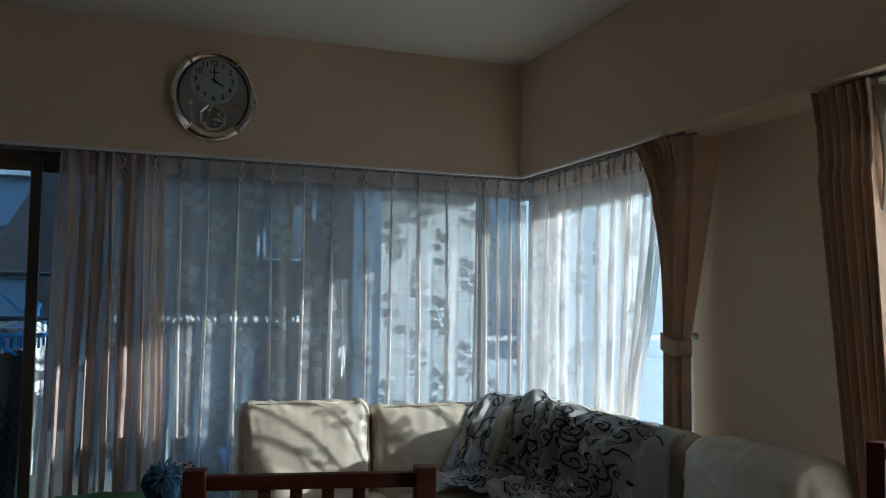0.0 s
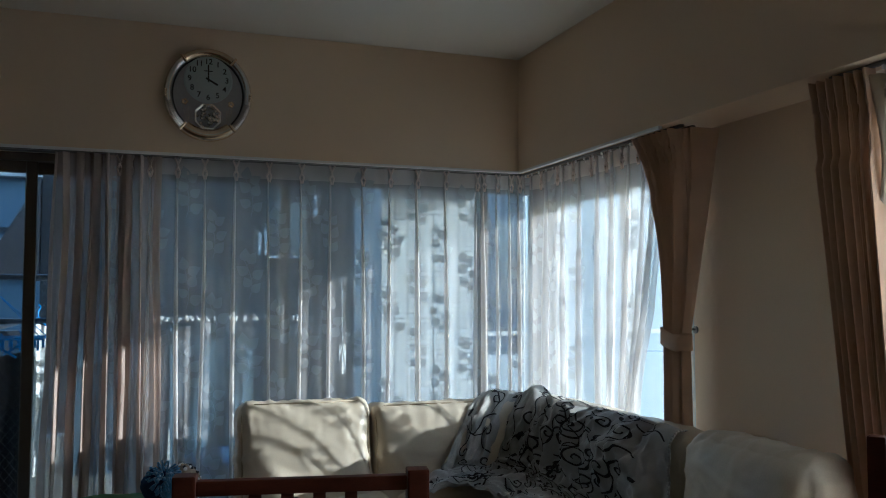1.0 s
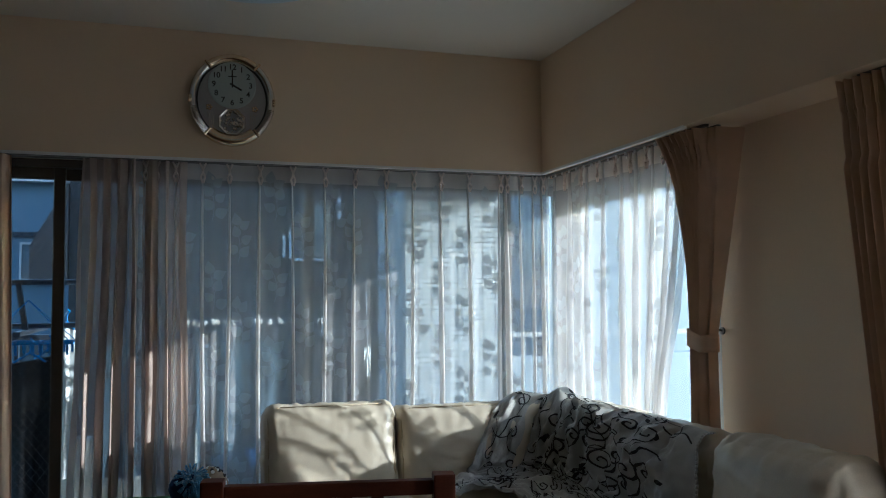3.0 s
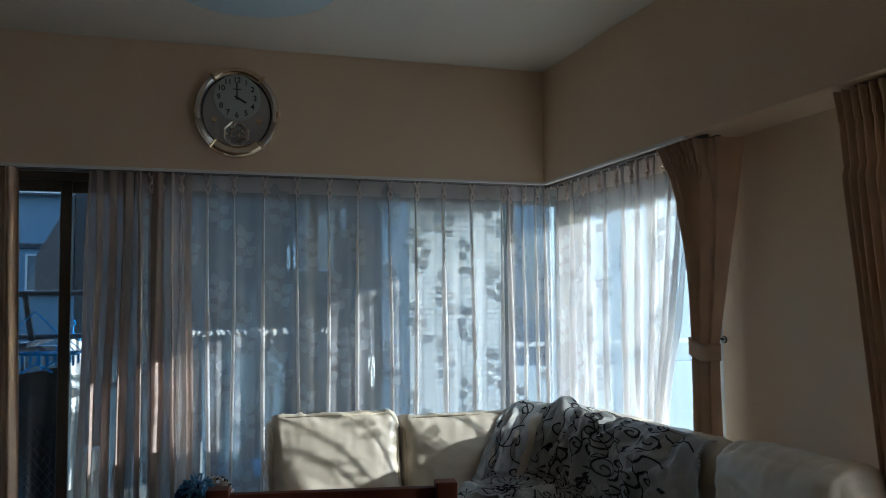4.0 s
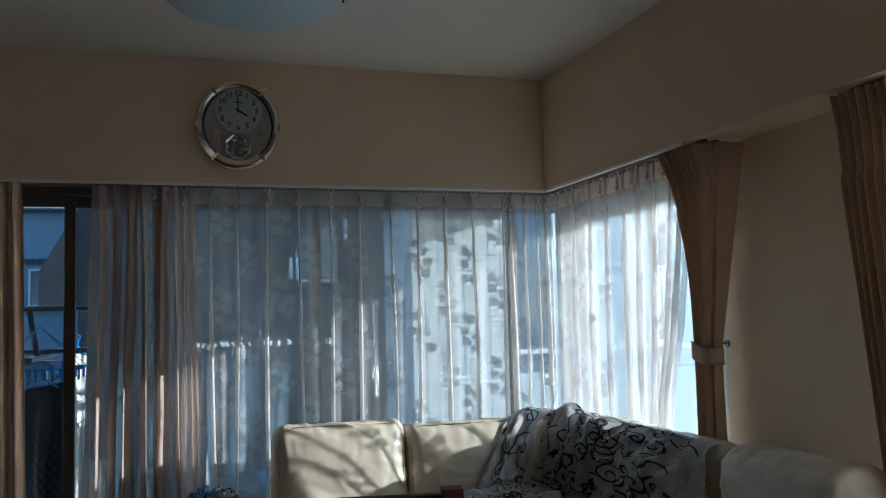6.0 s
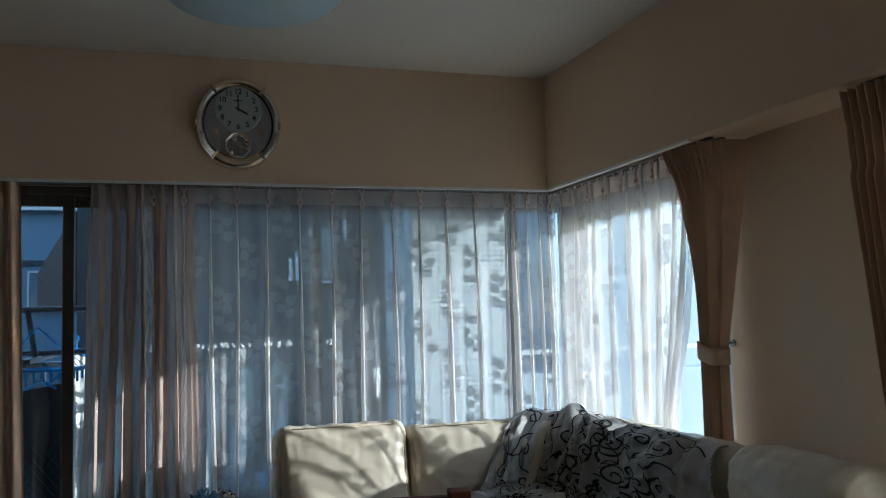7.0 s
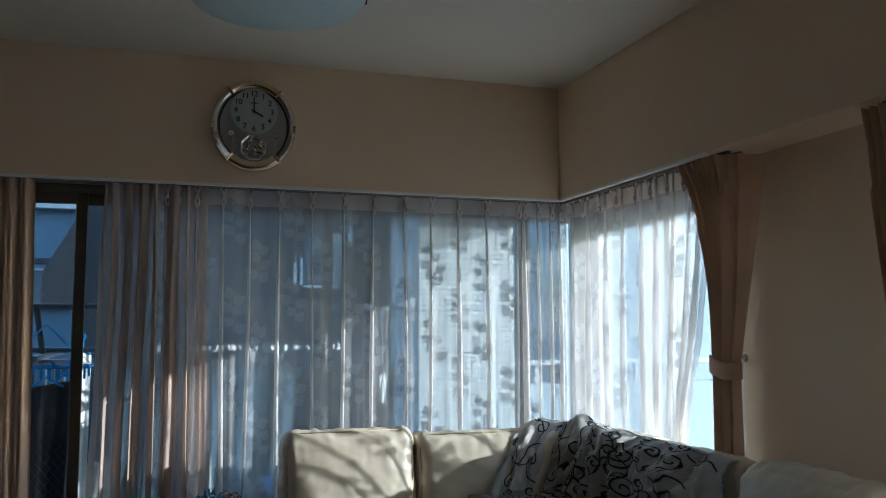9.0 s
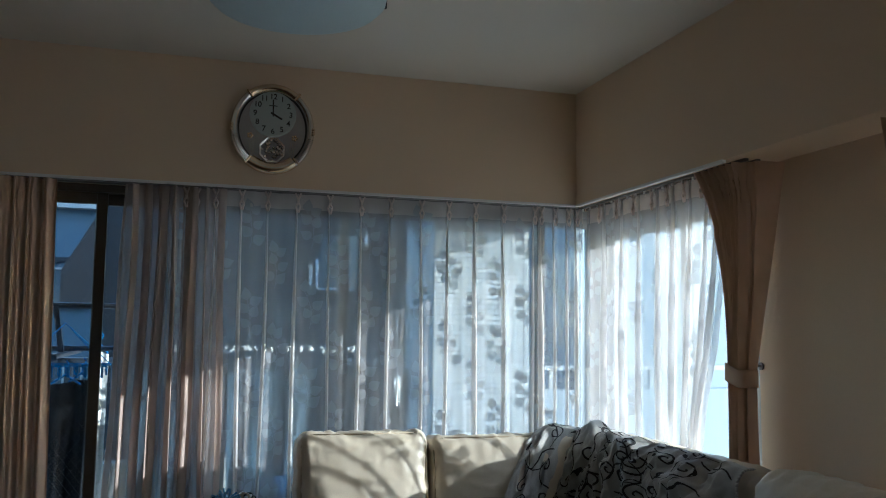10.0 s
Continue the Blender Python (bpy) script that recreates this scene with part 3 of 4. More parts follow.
# ---- the corner sofa ----
def puff(c, h, r=0.07, bulge=0.03, axis=1, wrinkle=0.006, seed=0, n=44, crease=0.0, turn=None):
    """A stuffed cushion: rounded box, bulging along one axis, with creases that run in from its edges."""
    bm = bmesh.new()
    bmesh.ops.create_cube(bm, size=2.0)
    bmesh.ops.subdivide_edges(bm, edges=bm.edges[:], cuts=n, use_grid_fill=True)
    h = Vector(h)
    o = [i for i in range(3) if i != axis]
    for v in bm.verts:
        p = v.co.copy()
        s = Vector((p.x * h.x, p.y * h.y, p.z * h.z))
        k = Vector([max(-(h[i] - r), min(h[i] - r, s[i])) for i in range(3)])
        d = s - k
        q = k + d.normalized() * r if d.length > 1e-6 else s
        f = (1 - p[o[0]] ** 2) * (1 - p[o[1]] ** 2)
        q[axis] += math.copysign(bulge * f ** 0.6, p[axis]) if abs(p[axis]) > 0.3 else 0
        edge = max(abs(p[o[0]]), abs(p[o[1]]))
        w = noise.noise((q.x * 9 + seed, q.y * 9, q.z * 9)) * 1.0
        w += 0.8 * (1 - abs(noise.noise((q[o[0]] * 26 + seed, q.z * 6, seed + 3))) * 3) * edge ** 3
        cr = math.sin(q[o[0]] * 55 + 4 * noise.noise((q[o[0]] * 6, q[o[1]] * 7, seed))) * max(0, p[o[1]]) ** 3
        rid = 1 - abs(2 * noise.noise((q[o[0]] * 7 + 3 * seed, q[o[1]] * 16, seed * 1.3)))
        rid2 = 1 - abs(2 * noise.noise((q[o[0]] * 34 + seed, q[o[1]] * 13, seed * 2.1 + 5)))
        lift = wrinkle * w + crease * cr + 0.012 * max(0, rid - 0.6) + 0.007 * max(0, rid2 - 0.6) * edge ** 2
        n_ = d.normalized() if d.length > 1e-6 else Vector()
        q += n_ * lift
        v.co = q
    m = Matrix.Translation(c)
    if turn is not None:
        m = m @ turn
    bmesh.ops.transform(bm, matrix=m, verts=bm.verts[:])
    return bm


sofa = thing("corner_sofa", (0, 0, 0), "cream leather corner sofa with plump back cushions under the windows", "sofa")
base = boxed((-1.42, -1.06, 0.06), (0.10, -0.12, 0.30), 0.03, 3)
part("base", base, M_LEATHER, sofa, smooth=False)
part("side_base", boxed((-0.84, -2.08, 0.06), (0.10, -1.063, 0.30), 0.03, 3), M_LEATHER, sofa)
tilt_n = pose(0, 0, 0, -9, 0, 0)
tilt_e = pose(0, 0, 0, 0, 5, 0)
part("back_cushion", puff((-1.115, -0.27, 0.560), (0.272, 0.10, 0.268), 0.05, 0.05, 1, 0.004, 1, crease=0.0015, turn=tilt_n), M_LEATHER, sofa, smooth=True)
part("back_cushion", puff((-0.48, -0.27, 0.54), (0.350, 0.10, 0.262), 0.05, 0.05, 1, 0.004, 5, crease=0.003, turn=tilt_n), M_LEATHER, sofa, smooth=True)
part("back_cushion", puff((-0.04, -0.915, 0.572), (0.09, 0.55, 0.25), 0.07, 0.03, 0, 0.003, 9, crease=0.001, turn=tilt_e), M_LEATHER, sofa, smooth=True)
part("back_cushion", puff((-0.055, -1.800, 0.580), (0.105, 0.270, 0.26), 0.075, 0.04, 0, 0.0055, 14, crease=0.0035, turn=tilt_e), M_LEATHER, sofa, smooth=True)


def seam(c, h, axis, turn, r=0.06):
    """A stitched seam that runs round the front edge of a back cushion."""
    m = Matrix.Translation(c) @ turn
    o = 1 - axis
    pts = []
    for sx, sz, a0 in ((1, 1, 0), (-1, 1, 90), (-1, -1, 180), (1, -1, 270)):
        for k in range(7):
            a = radians(a0 + 15 * k)
            p = [0, 0, 0]
            p[o] = sx * (h[o] - r) + (r - 0.012) * math.cos(a)
            p[2] = sz * (h[2] - r) + (r - 0.012) * math.sin(a)
            p[axis] = -(h[axis] - 0.011)
            pts.append(m @ Vector(p))
    return tube(bmesh.new(), pts + pts[:1], 0.003, 6)


for c, h, axis, turn in (((-1.115, -0.27, 0.560), (0.272, 0.10, 0.268), 1, tilt_n), ((-0.48, -0.27, 0.54), (0.350, 0.10, 0.262), 1, tilt_n)):
    part("seam", seam(c, h, axis, turn), M_PIPING, sofa, "stitched leather seam", smooth=True)
part("seat_cushion", puff((-1.08, -0.66, 0.36), (0.31, 0.36, 0.085), 0.06, 0.02, 2, 0.005, 21), M_LEATHER, sofa, smooth=True)
part("seat_cushion", puff((-0.45, -0.66, 0.36), (0.31, 0.36, 0.085), 0.06, 0.02, 2, 0.005, 25), M_LEATHER, sofa, smooth=True)
part("seat_cushion", puff((-0.48, -1.555, 0.36), (0.34, 0.50, 0.085), 0.06, 0.02, 2, 0.005, 29), M_LEATHER, sofa, smooth=True)
for lx, ly in ((-1.34, -0.98), (-1.34, -0.2), (0.02, -0.2), (-0.76, -2.0), (0.02, -2.0)):
    part("foot", rod(bmesh.new(), (lx, ly, 0), (lx, ly, 0.07), 0.022, 12), M_INK, sofa)

# ---- the blanket over the side cushion ----
SEAT, TOP = 0.47, 0.815


def blanket_line(s):
    """The fall of the cloth: s metres from its upper back edge give the way out from the ridge, and the height."""
    pts = [(-0.11, 0.66), (-0.08, 0.77), (-0.03, TOP), (0.05, TOP - 0.005), (0.092, 0.755), (0.112, 0.62), (0.135, SEAT + 0.03), (0.20, SEAT), (1.2, SEAT)]
    for (x0, z0), (x1, z1) in zip(pts, pts[1:]):
        d = math.hypot(x1 - x0, z1 - z0)
        if s <= d:
            f = s / d
            return x0 + (x1 - x0) * f, z0 + (z1 - z0) * f
        s -= d
    return pts[-1]


def blanket_fn(u, v, lift=0.0):
    # the ridge runs along the end of the back cushion, round the corner and along the side cushion
    if u < 0.2:
        k = u / 0.2
        px, py, ang = -0.26 + 0.24 * k, -0.235 - 0.03 * k, radians(-112 - 28 * k)
    else:
        k = (u - 0.2) / 0.8
        px, py, ang = -0.03 - 0.01 * k, -0.265 - 1.15 * k, radians(-140 - 40 * min(1, k * 1.8))
    reach = 0.98 + 0.34 * math.exp(-((u - 0.15) / 0.2) ** 2) - 0.10 * u
    s = v * reach
    out, z = 0.0, 0.0
    for off in (-0.06, -0.03, 0, 0.03, 0.06):
        a, b = blanket_line(max(0, s + off))
        out, z = out + a / 5, z + b / 5
    down = min(1, max(0, (s - 0.12) * 3))
    wob = 2.6 * noise.noise((u * 3.2, v * 2.2, 1.0))
    fold = 0.044 * abs(math.sin(21 * u + wob + 1.2 * v)) ** 0.8 + 0.038 * noise.noise((u * 11, v * 5, 4)) + 0.018 * noise.noise((u * 26, v * 13, 7)) + 0.008 * noise.noise((u * 50, v * 30, 17))
    fold += 0.016 * (1 - abs(2 * noise.noise((u * 16, v * 7, 11)))) + 0.010 * (1 - abs(2 * noise.noise((u * 34 + v * 9, v * 12, 21))))
    fold += 0.022 * (1 - min(1, abs(3.2 * noise.noise((u * 13 + 0.8 * v, v * 2.0, 31))))) * down
    fold += 0.010 * (1 - min(1, abs(3 * noise.noise((u * 27 - 2 * v, v * 9, 41)))))
    fold *= 0.45 + 0.75 * down
    fold *= 1 - 0.75 * min(1, max(0, (u - 0.90) / 0.08))
    lying = min(1, max(0, (s - 0.58) * 6))
    fold = fold * (1 - 0.7 * lying) + lying * (0.024 * abs(math.sin(17 * v + 6 * u + 1.6 * wob)) + 0.022 * noise.noise((u * 9, v * 9, 3)) + 0.020 * (1 - min(1, abs(3 * noise.noise((u * 12 + v * 6, v * 16, 51))))))
    side = 1 - lying
    peak = 0.035 * math.exp(-((u - 0.27) / 0.04) ** 2) * math.exp(-((s - 0.22) / 0.08) ** 2)
    o = 0.022 + max(-0.012, fold) + lift
    out += o * (0.8 * side + 0.05)
    z += o * (0.5 * side + 0.95 * lying) + peak
    ang += 0.16 * noise.noise((v * 3, u * 4, 9)) * down * (1 - u ** 6)
    slide = min(1, max(0, (s - 0.16) / 0.45))
    if u < 0.35:
        px -= 0.25 * (1 - u / 0.35) * slide
    py -= 0.15 * u ** 4 * slide
    return Vector((px + math.cos(ang) * out, py + math.sin(ang) * out, z))


blanket = thing("blanket", (0, 0, 0), "crumpled grey fleece throw with black swirl print over the sofa corner", "blanket")
part("fleece", sheet(blanket_fn, 260, 230), M_BLANKET, blanket, smooth=True)


def swirls(seed, count):
    rnd = random.Random(seed)
    bm = bmesh.new()

    def ribbon(pts, w0):
        vs = []
        for i, p in enumerate(pts):
            o, q = pts[max(0, i - 1)], pts[min(len(pts) - 1, i + 1)]
            d = Vector((q[0] - o[0], q[1] - o[1]))
            d = d.normalized() if d.length > 0 else Vector((1, 0))
            w = w0 * (0.45 + 0.55 * math.sin(math.pi * min(1, (i + 1) / len(pts) * 0.9)))
            row = []
            for s in (-1, 1):
                a, b = p[0] - d.y * w * s, p[1] + d.x * w * s
                if not (0.01 < a / 1.35 < 0.99 and 0.01 < b / 1.1 < 0.99):
                    return
                row.append((a / 1.35, b / 1.1))
            vs.append(row)
        made = [[bm.verts.new(blanket_fn(a, b, 0.0035)) for a, b in row] for row in vs]
        for p, q in zip(made, made[1:]):
            bm.faces.new((p[0], p[1], q[1], q[0]))

    taken = []
    for _ in range(count * 12):
        cx, cy = rnd.uniform(0.02, 1.33), rnd.uniform(0.03, 1.07)
        if len(taken) >= count or any(math.hypot(cx - a, cy - b) < 0.058 for a, b in taken):
            continue
        taken.append((cx, cy))
        hand, a0, big = rnd.choice((-1, 1)), rnd.uniform(0, 6.28), rnd.uniform(0.030, 0.048)
        kind = rnd.random()
        tight = 0.75 if cx < 0.28 else 1.0
        big *= tight
        if kind < 0.6:
            pts = [(cx + big * (1 - t / 34) * math.cos(a0 + hand * t * 0.27), cy + big * (1 - t / 34) * math.sin(a0 + hand * t * 0.27)) for t in range(32)]
            tail = [(pts[0][0] + math.cos(a0 - hand * 1.57 + hand * 0.12 * j) * 0.012 * j, pts[0][1] + math.sin(a0 - hand * 1.57 + hand * 0.12 * j) * 0.012 * j) for j in range(9, 0, -1)]
            ribbon(tail + pts, 0.0043 * tight)
        elif kind < 0.85:
            ribbon([(cx + 0.010 * j * math.cos(a0) + 0.02 * math.sin(j * 0.45) * -math.sin(a0), cy + 0.010 * j * math.sin(a0) + 0.02 * math.sin(j * 0.45) * math.cos(a0)) for j in range(16)], 0.0043 * tight)
        else:
            ribbon([(cx + 0.007 * j * math.cos(a0), cy + 0.007 * j * math.sin(a0)) for j in range(6)], 0.010 * tight)
    return bm


tagged(part("swirl_print", swirls(4, 205), M_SWIRL, blanket, "black printed swirls"), kind="stuff")


hem = bmesh.new()
tube(hem, [blanket_fn(0.998, i / 60, 0.002) for i in range(61)], 0.0045, 8)
part("hem", hem, M_BLANKET, blanket, "stitched hem", smooth=True)


# ---- dining chairs ----
def dining_chair(at, turn):
    t = thing("dining_chair", at, "reddish-brown wooden dining chair with slatted back", "chair", "dining chairs", turn=turn)
    w, top = 0.442, 0.96
    for s in (-1, 1):
        part("back_post", boxed((s * w / 2 - (0.039 if s > 0 else 0), -0.02, 0), (s * w / 2 + (0 if s > 0 else 0.039), 0.02, top), 0.004), M_CHAIR, t)
        part("leg", boxed((s * w / 2 - (0.039 if s > 0 else 0), -0.42, 0), (s * w / 2 + (0 if s > 0 else 0.039), -0.381, 0.43), 0.004), M_CHAIR, t)
    e = w / 2 - 0.039
    part("top_rail", boxed((-e, -0.012, top - 0.036), (e, 0.012, top - 0.010), 0.004), M_CHAIR, t)
    part("lower_rail", boxed((-e, -0.012, 0.52), (e, 0.012, 0.56), 0.004), M_CHAIR, t)
    for k in range(4):
        x = -0.083 + 0.0555 * k
        part("slat", boxed((x - 0.011, -0.008, 0.56), (x + 0.011, 0.008, top - 0.036), 0.003), M_CHAIR, t)
    part("seat", boxed((-w / 2, -0.43, 0.43), (w / 2, -0.021, 0.46), 0.008, 3), M_CHAIR, t)
    return t


dining_chair((-1.495, -2.335, 0), -11)
dining_chair((-0.134, -2.558, 0), -61)


# ---- wall clock ----
def wall_clock():
    t = thing("wall_clock", (-1.503, 0, 2.146), "oval silver and gilt wall clock with pendulum window", "clock")
    hw, hh = 0.186, 0.203

    def oval(prof, n=72, sx=1.0, sz=1.0, a0=0.0, a1=2 * math.pi):
        """Sweeps (inset, depth) round the oval outline."""
        bm = bmesh.new()
        full = abs(a1 - a0 - 2 * math.pi) < 1e-6
        cnt = n if full else n + 1
        rings = []
        for i in range(cnt):
            a = a0 + (a1 - a0) * i / n
            rings.append([bm.verts.new((max(0.004, hw - d) * sx * math.sin(a), -y, max(0.004, hh - d) * sz * math.cos(a))) for d, y in prof])
        for i in range(n):
            p, q = rings[i], rings[(i + 1) % cnt]
            for k in range(len(prof) - 1):
                bm.faces.new((p[k], p[k + 1], q[k + 1], q[k]))
        return bm

    prof = [(0.0, 0.002), (0.0, 0.03), (0.006, 0.044), (0.016, 0.05), (0.026, 0.046), (0.032, 0.036), (0.034, 0.02)]
    part("frame_ring", oval(prof), M_CHROME, t, "polished silver oval ring", smooth=True)
    gp = [(-0.002, 0.03), (0.004, 0.049), (0.016, 0.055), (0.028, 0.05), (0.035, 0.034)]
    part("gilt_arc", oval(gp, 24, a0=-0.62, a1=0.62), M_GOLD, t, "pale gilt band", smooth=True)
    part("gilt_arc", oval([(-0.003, 0.03), (0.004, 0.052), (0.016, 0.058), (0.034, 0.053), (0.05, 0.034)], 24, a0=math.pi - 0.62, a1=math.pi + 0.62), M_GOLD, t, "pale gilt band", smooth=True)
    for side in (-1, 1):
        for k in range(16):
            a = math.pi - side * (0.72 + 0.042 * k) if side > 0 else math.pi + (0.72 + 0.042 * k)
            p = Vector(((hw - 0.016) * math.sin(a), -0.05, (hh - 0.016) * math.cos(a)))
            q = Vector((math.sin(a), 0, math.cos(a)))
            part("rib", rod(bmesh.new(), p - q * 0.014, p + q * 0.014, 0.0022, 5), M_CHROME, t)
    for a in (-0.66, 0.66, math.pi - 0.66, math.pi + 0.66):
        c = Vector(((hw - 0.014) * math.sin(a), -0.052, (hh - 0.014) * math.cos(a)))
        q = Vector((math.sin(a), 0, math.cos(a)))
        part("clamp", rod(bmesh.new(), c - q * 0.022, c + q * 0.018, 0.006, 8), M_GOLD, t)
    for s in (-1, 1):
        bm = bmesh.new()
        for dz in (-0.011, 0.0, 0.011):
            bmesh.ops.create_uvsphere(bm, u_segments=10, v_segments=8, radius=0.007, matrix=Matrix.Translation((s * (hw - 0.006), -0.05, dz - 0.005)))
        part("side_stud", bm, M_GOLD, t, smooth=True)
        bm = bmesh.new()
        for k in range(5):
            a = k * 1.257
            bmesh.ops.create_uvsphere(bm, u_segments=8, v_segments=6, radius=0.0062, matrix=Matrix.Translation((s * 0.098 + 0.009 * math.cos(a), -0.034, -0.037 + 0.009 * math.sin(a))))
        part("rosette", bm, M_GOLD, t, smooth=True)
        for off in (0.0, 0.011, 0.022):
            bm = bmesh.new()
            tube(bm, [(s * (0.082 + off), -0.026, -0.055), (s * (0.078 + off * 0.8), -0.026, -0.09), (s * (0.084 + off * 0.6), -0.026, -0.125)], 0.0014, 5)
            part("string", bm, M_CHROME, t)
    part("groove", oval([(0.033, 0.034), (0.036, 0.026), (0.040, 0.0255)]), M_INK, t, "dark groove inside the ring", smooth=True)
    part("face_plate", oval([(0.028, 0.016), (0.030, 0.024), (0.08, 0.024), (0.13, 0.024), (0.18, 0.024)]), M_CLOCKBODY, t, "grey clock face plate")
    rot = Matrix.Rotation(radians(90), 4, "X")
    dc = Vector((0.0, -0.028, 0.066))
    part("dial", lathe(bmesh.new(), [(0.0, 0.006), (0.098, 0.006), (0.103, 0.003), (0.104, 0.0)], 48, Matrix.Translation(dc) @ rot), M_DIAL, t, "pale grey round dial", smooth=False)
    dial = t.children[-1]
    for k in range(1, 13):
        cu = bpy.data.curves.new("numeral", "FONT")
        cu.body, cu.size, cu.align_x, cu.align_y = str(k), 0.034, "CENTER", "CENTER"
        cu.extrude, cu.offset = 0.0006, 0.0006
        tmp = bpy.data.objects.new("numeral", cu)
        scene.collection.objects.link(tmp)
        bpy.context.view_layer.update()
        me = bpy.data.meshes.new_from_object(tmp.evaluated_get(bpy.context.evaluated_depsgraph_get()))
        scene.collection.objects.unlink(tmp)
        bpy.data.objects.remove(tmp)
        me.materials.clear()
        me.materials.append(M_INK)
        a = k * math.pi / 6
        n = new("numeral", me)
        n.parent = dial
        n.matrix_basis = Matrix.Translation(dc + Vector((0.079 * math.sin(a), -0.0072, 0.079 * math.cos(a)))) @ rot
    for name, a, ln, wd in (("hour_hand", math.radians(119), 0.046, 0.0042), ("minute_hand", math.radians(-1), 0.066, 0.003)):
        bm = boxed((-wd, -0.0008, -0.012), (wd, 0.0008, ln), 0.0006, 1, Matrix.Translation(dc + Vector((0, -0.010, 0))) @ Matrix.Rotation(a, 4, "Y"))
        part(name, bm, M_INK, dial)
    part("maker_mark", boxed((-0.018, -0.0008, -0.002), (0.018, 0.0008, 0.002), 0, 1, Matrix.Translation(dc + Vector((0, -0.007, 0.038)))), M_INK, dial)
    pc = Vector((0.0, -0.028, -0.098))
    part("pendulum_window", lathe(bmesh.new(), [(0.052, 0.0), (0.052, 0.008), (0.060, 0.010), (0.064, 0.0)], 8, Matrix.Translation(pc) @ rot @ Matrix.Rotation(radians(22.5), 4, "Z")), M_CHROME, t, "octagonal silver bezel")
    rnd = random.Random(5)
    for k in range(38):
        a, r = rnd.uniform(0, 6.28), 0.049 * math.sqrt(rnd.random())
        bm = bmesh.new()
        bmesh.ops.create_icosphere(bm, subdivisions=1, radius=rnd.uniform(0.006, 0.012), matrix=Matrix.Translation(pc + Vector((r * math.cos(a), -0.004, r * math.sin(a)))))
        part("crystal", bm, M_CRYSTAL, t)
    return t


wall_clock()

# ---- ceiling lamp ----
lamp = thing("ceiling_lamp", (-1.522, -1.015, C), "round white acrylic ceiling lamp switched off", "lamp")
part("shade", lathe(bmesh.new(), [(0.0, -0.135), (0.12, -0.133), (0.22, -0.124), (0.275, -0.106), (0.302, -0.08), (0.308, -0.05), (0.305, -0.018), (0.29, -0.012)], 72), M_SHADE, lamp, "frosted bluish white bowl", smooth=True)
part("ceiling_plate", lathe(bmesh.new(), [(0.0, -0.012), (0.29, -0.012), (0.295, 0.0)], 48), M_TRIM, lamp)
part("clip", boxed((0.300, -0.006, -0.075), (0.312, 0.006, -0.02), 0.002), M_INK, lamp, "small black shade clip")

# ---- knitted things on a stool by the window ----
stool = thing("stool", (-1.845, -0.40, 0), "low stool covered with a green cloth", "stool")
part("seat", boxed((-0.22, -0.20, 0.44), (0.22, 0.20, 0.47), 0.01, 3), M_CHAIR, stool)
part("cover", sheet(lambda u, v: Vector(((u - 0.5) * 0.50, (v - 0.5) * 0.46, 0.484 + 0.010 * noise.noise((u * 6, v * 6, 2)) - 0.10 * max(0, max(abs(u - 0.5), abs(v - 0.5)) - 0.44) / 0.06 * 0.5)), 40, 40, 0.006), M_GREEN, stool, "rumpled green cloth cover", smooth=True)
for sx in (-1, 1):
    for sy in (-1, 1):
        part("leg", rod(bmesh.new(), (sx * 0.19, sy * 0.17, 0), (sx * 0.18, sy * 0.16, 0.44), 0.016, 10), M_CHAIR, stool)


def yarn_ball(bm, c, r, seed, sq=(1, 1, 1)):
    k = bmesh.ops.create_icosphere(bm, subdivisions=4, radius=1.0)
    for v in k["verts"]:
        p = v.co.copy()
        f = 1 + 0.10 * noise.noise(p * 2.5 + Vector((seed, 0, 0))) + 0.05 * math.sin(24 * (p.x + 0.6 * p.z) + seed) * 0.6
        v.co = Vector(c) + Vector((p.x * sq[0], p.y * sq[1], p.z * sq[2])) * r * f
    return bm


yarn = thing("knitted_hat", (-1.684, -0.41, 0.49), "blue chunky knitted hat with a pompom on the green cover", "hat")
part("crown", yarn_ball(bmesh.new(), (-0.01, 0, 0.062), 0.062, 1, (0.95, 0.8, 1.05)), M_NAVY, yarn, "dark navy ribbed knit", smooth=True)
pom = bmesh.new()
yr = random.Random(3)
for k in range(150):
    d = Vector((yr.gauss(0, 1), yr.gauss(0, 1), yr.gauss(0, 1))).normalized()
    e = (d + Vector((yr.uniform(-0.4, 0.4), yr.uniform(-0.4, 0.4), -0.35))).normalized()
    c = Vector((0.012, -0.02, 0.090))
    tube(pom, [c + d * 0.012, c + d * 0.045, c + d * 0.045 + e * 0.024], 0.0042, 5)
tagged(part("pompom", pom, M_BLUE, yarn, "fluffy bright blue pompom of loose yarn", smooth=True), kind="stuff")
part("brim", yarn_ball(bmesh.new(), (0.035, -0.03, 0.05), 0.054, 6, (0.6, 0.6, 1.2)), M_BLUE, yarn, smooth=True)
spot = thing("spotted_pouch", (-1.596, -0.37, 0.49), "small brown pouch with dark and white spots", "pouch")
part("bag", yarn_ball(bmesh.new(), (0, 0, 0.062), 0.064, 9, (0.95, 0.8, 1.0)), M_SPOT, spot, smooth=True)
rnd = random.Random(2)
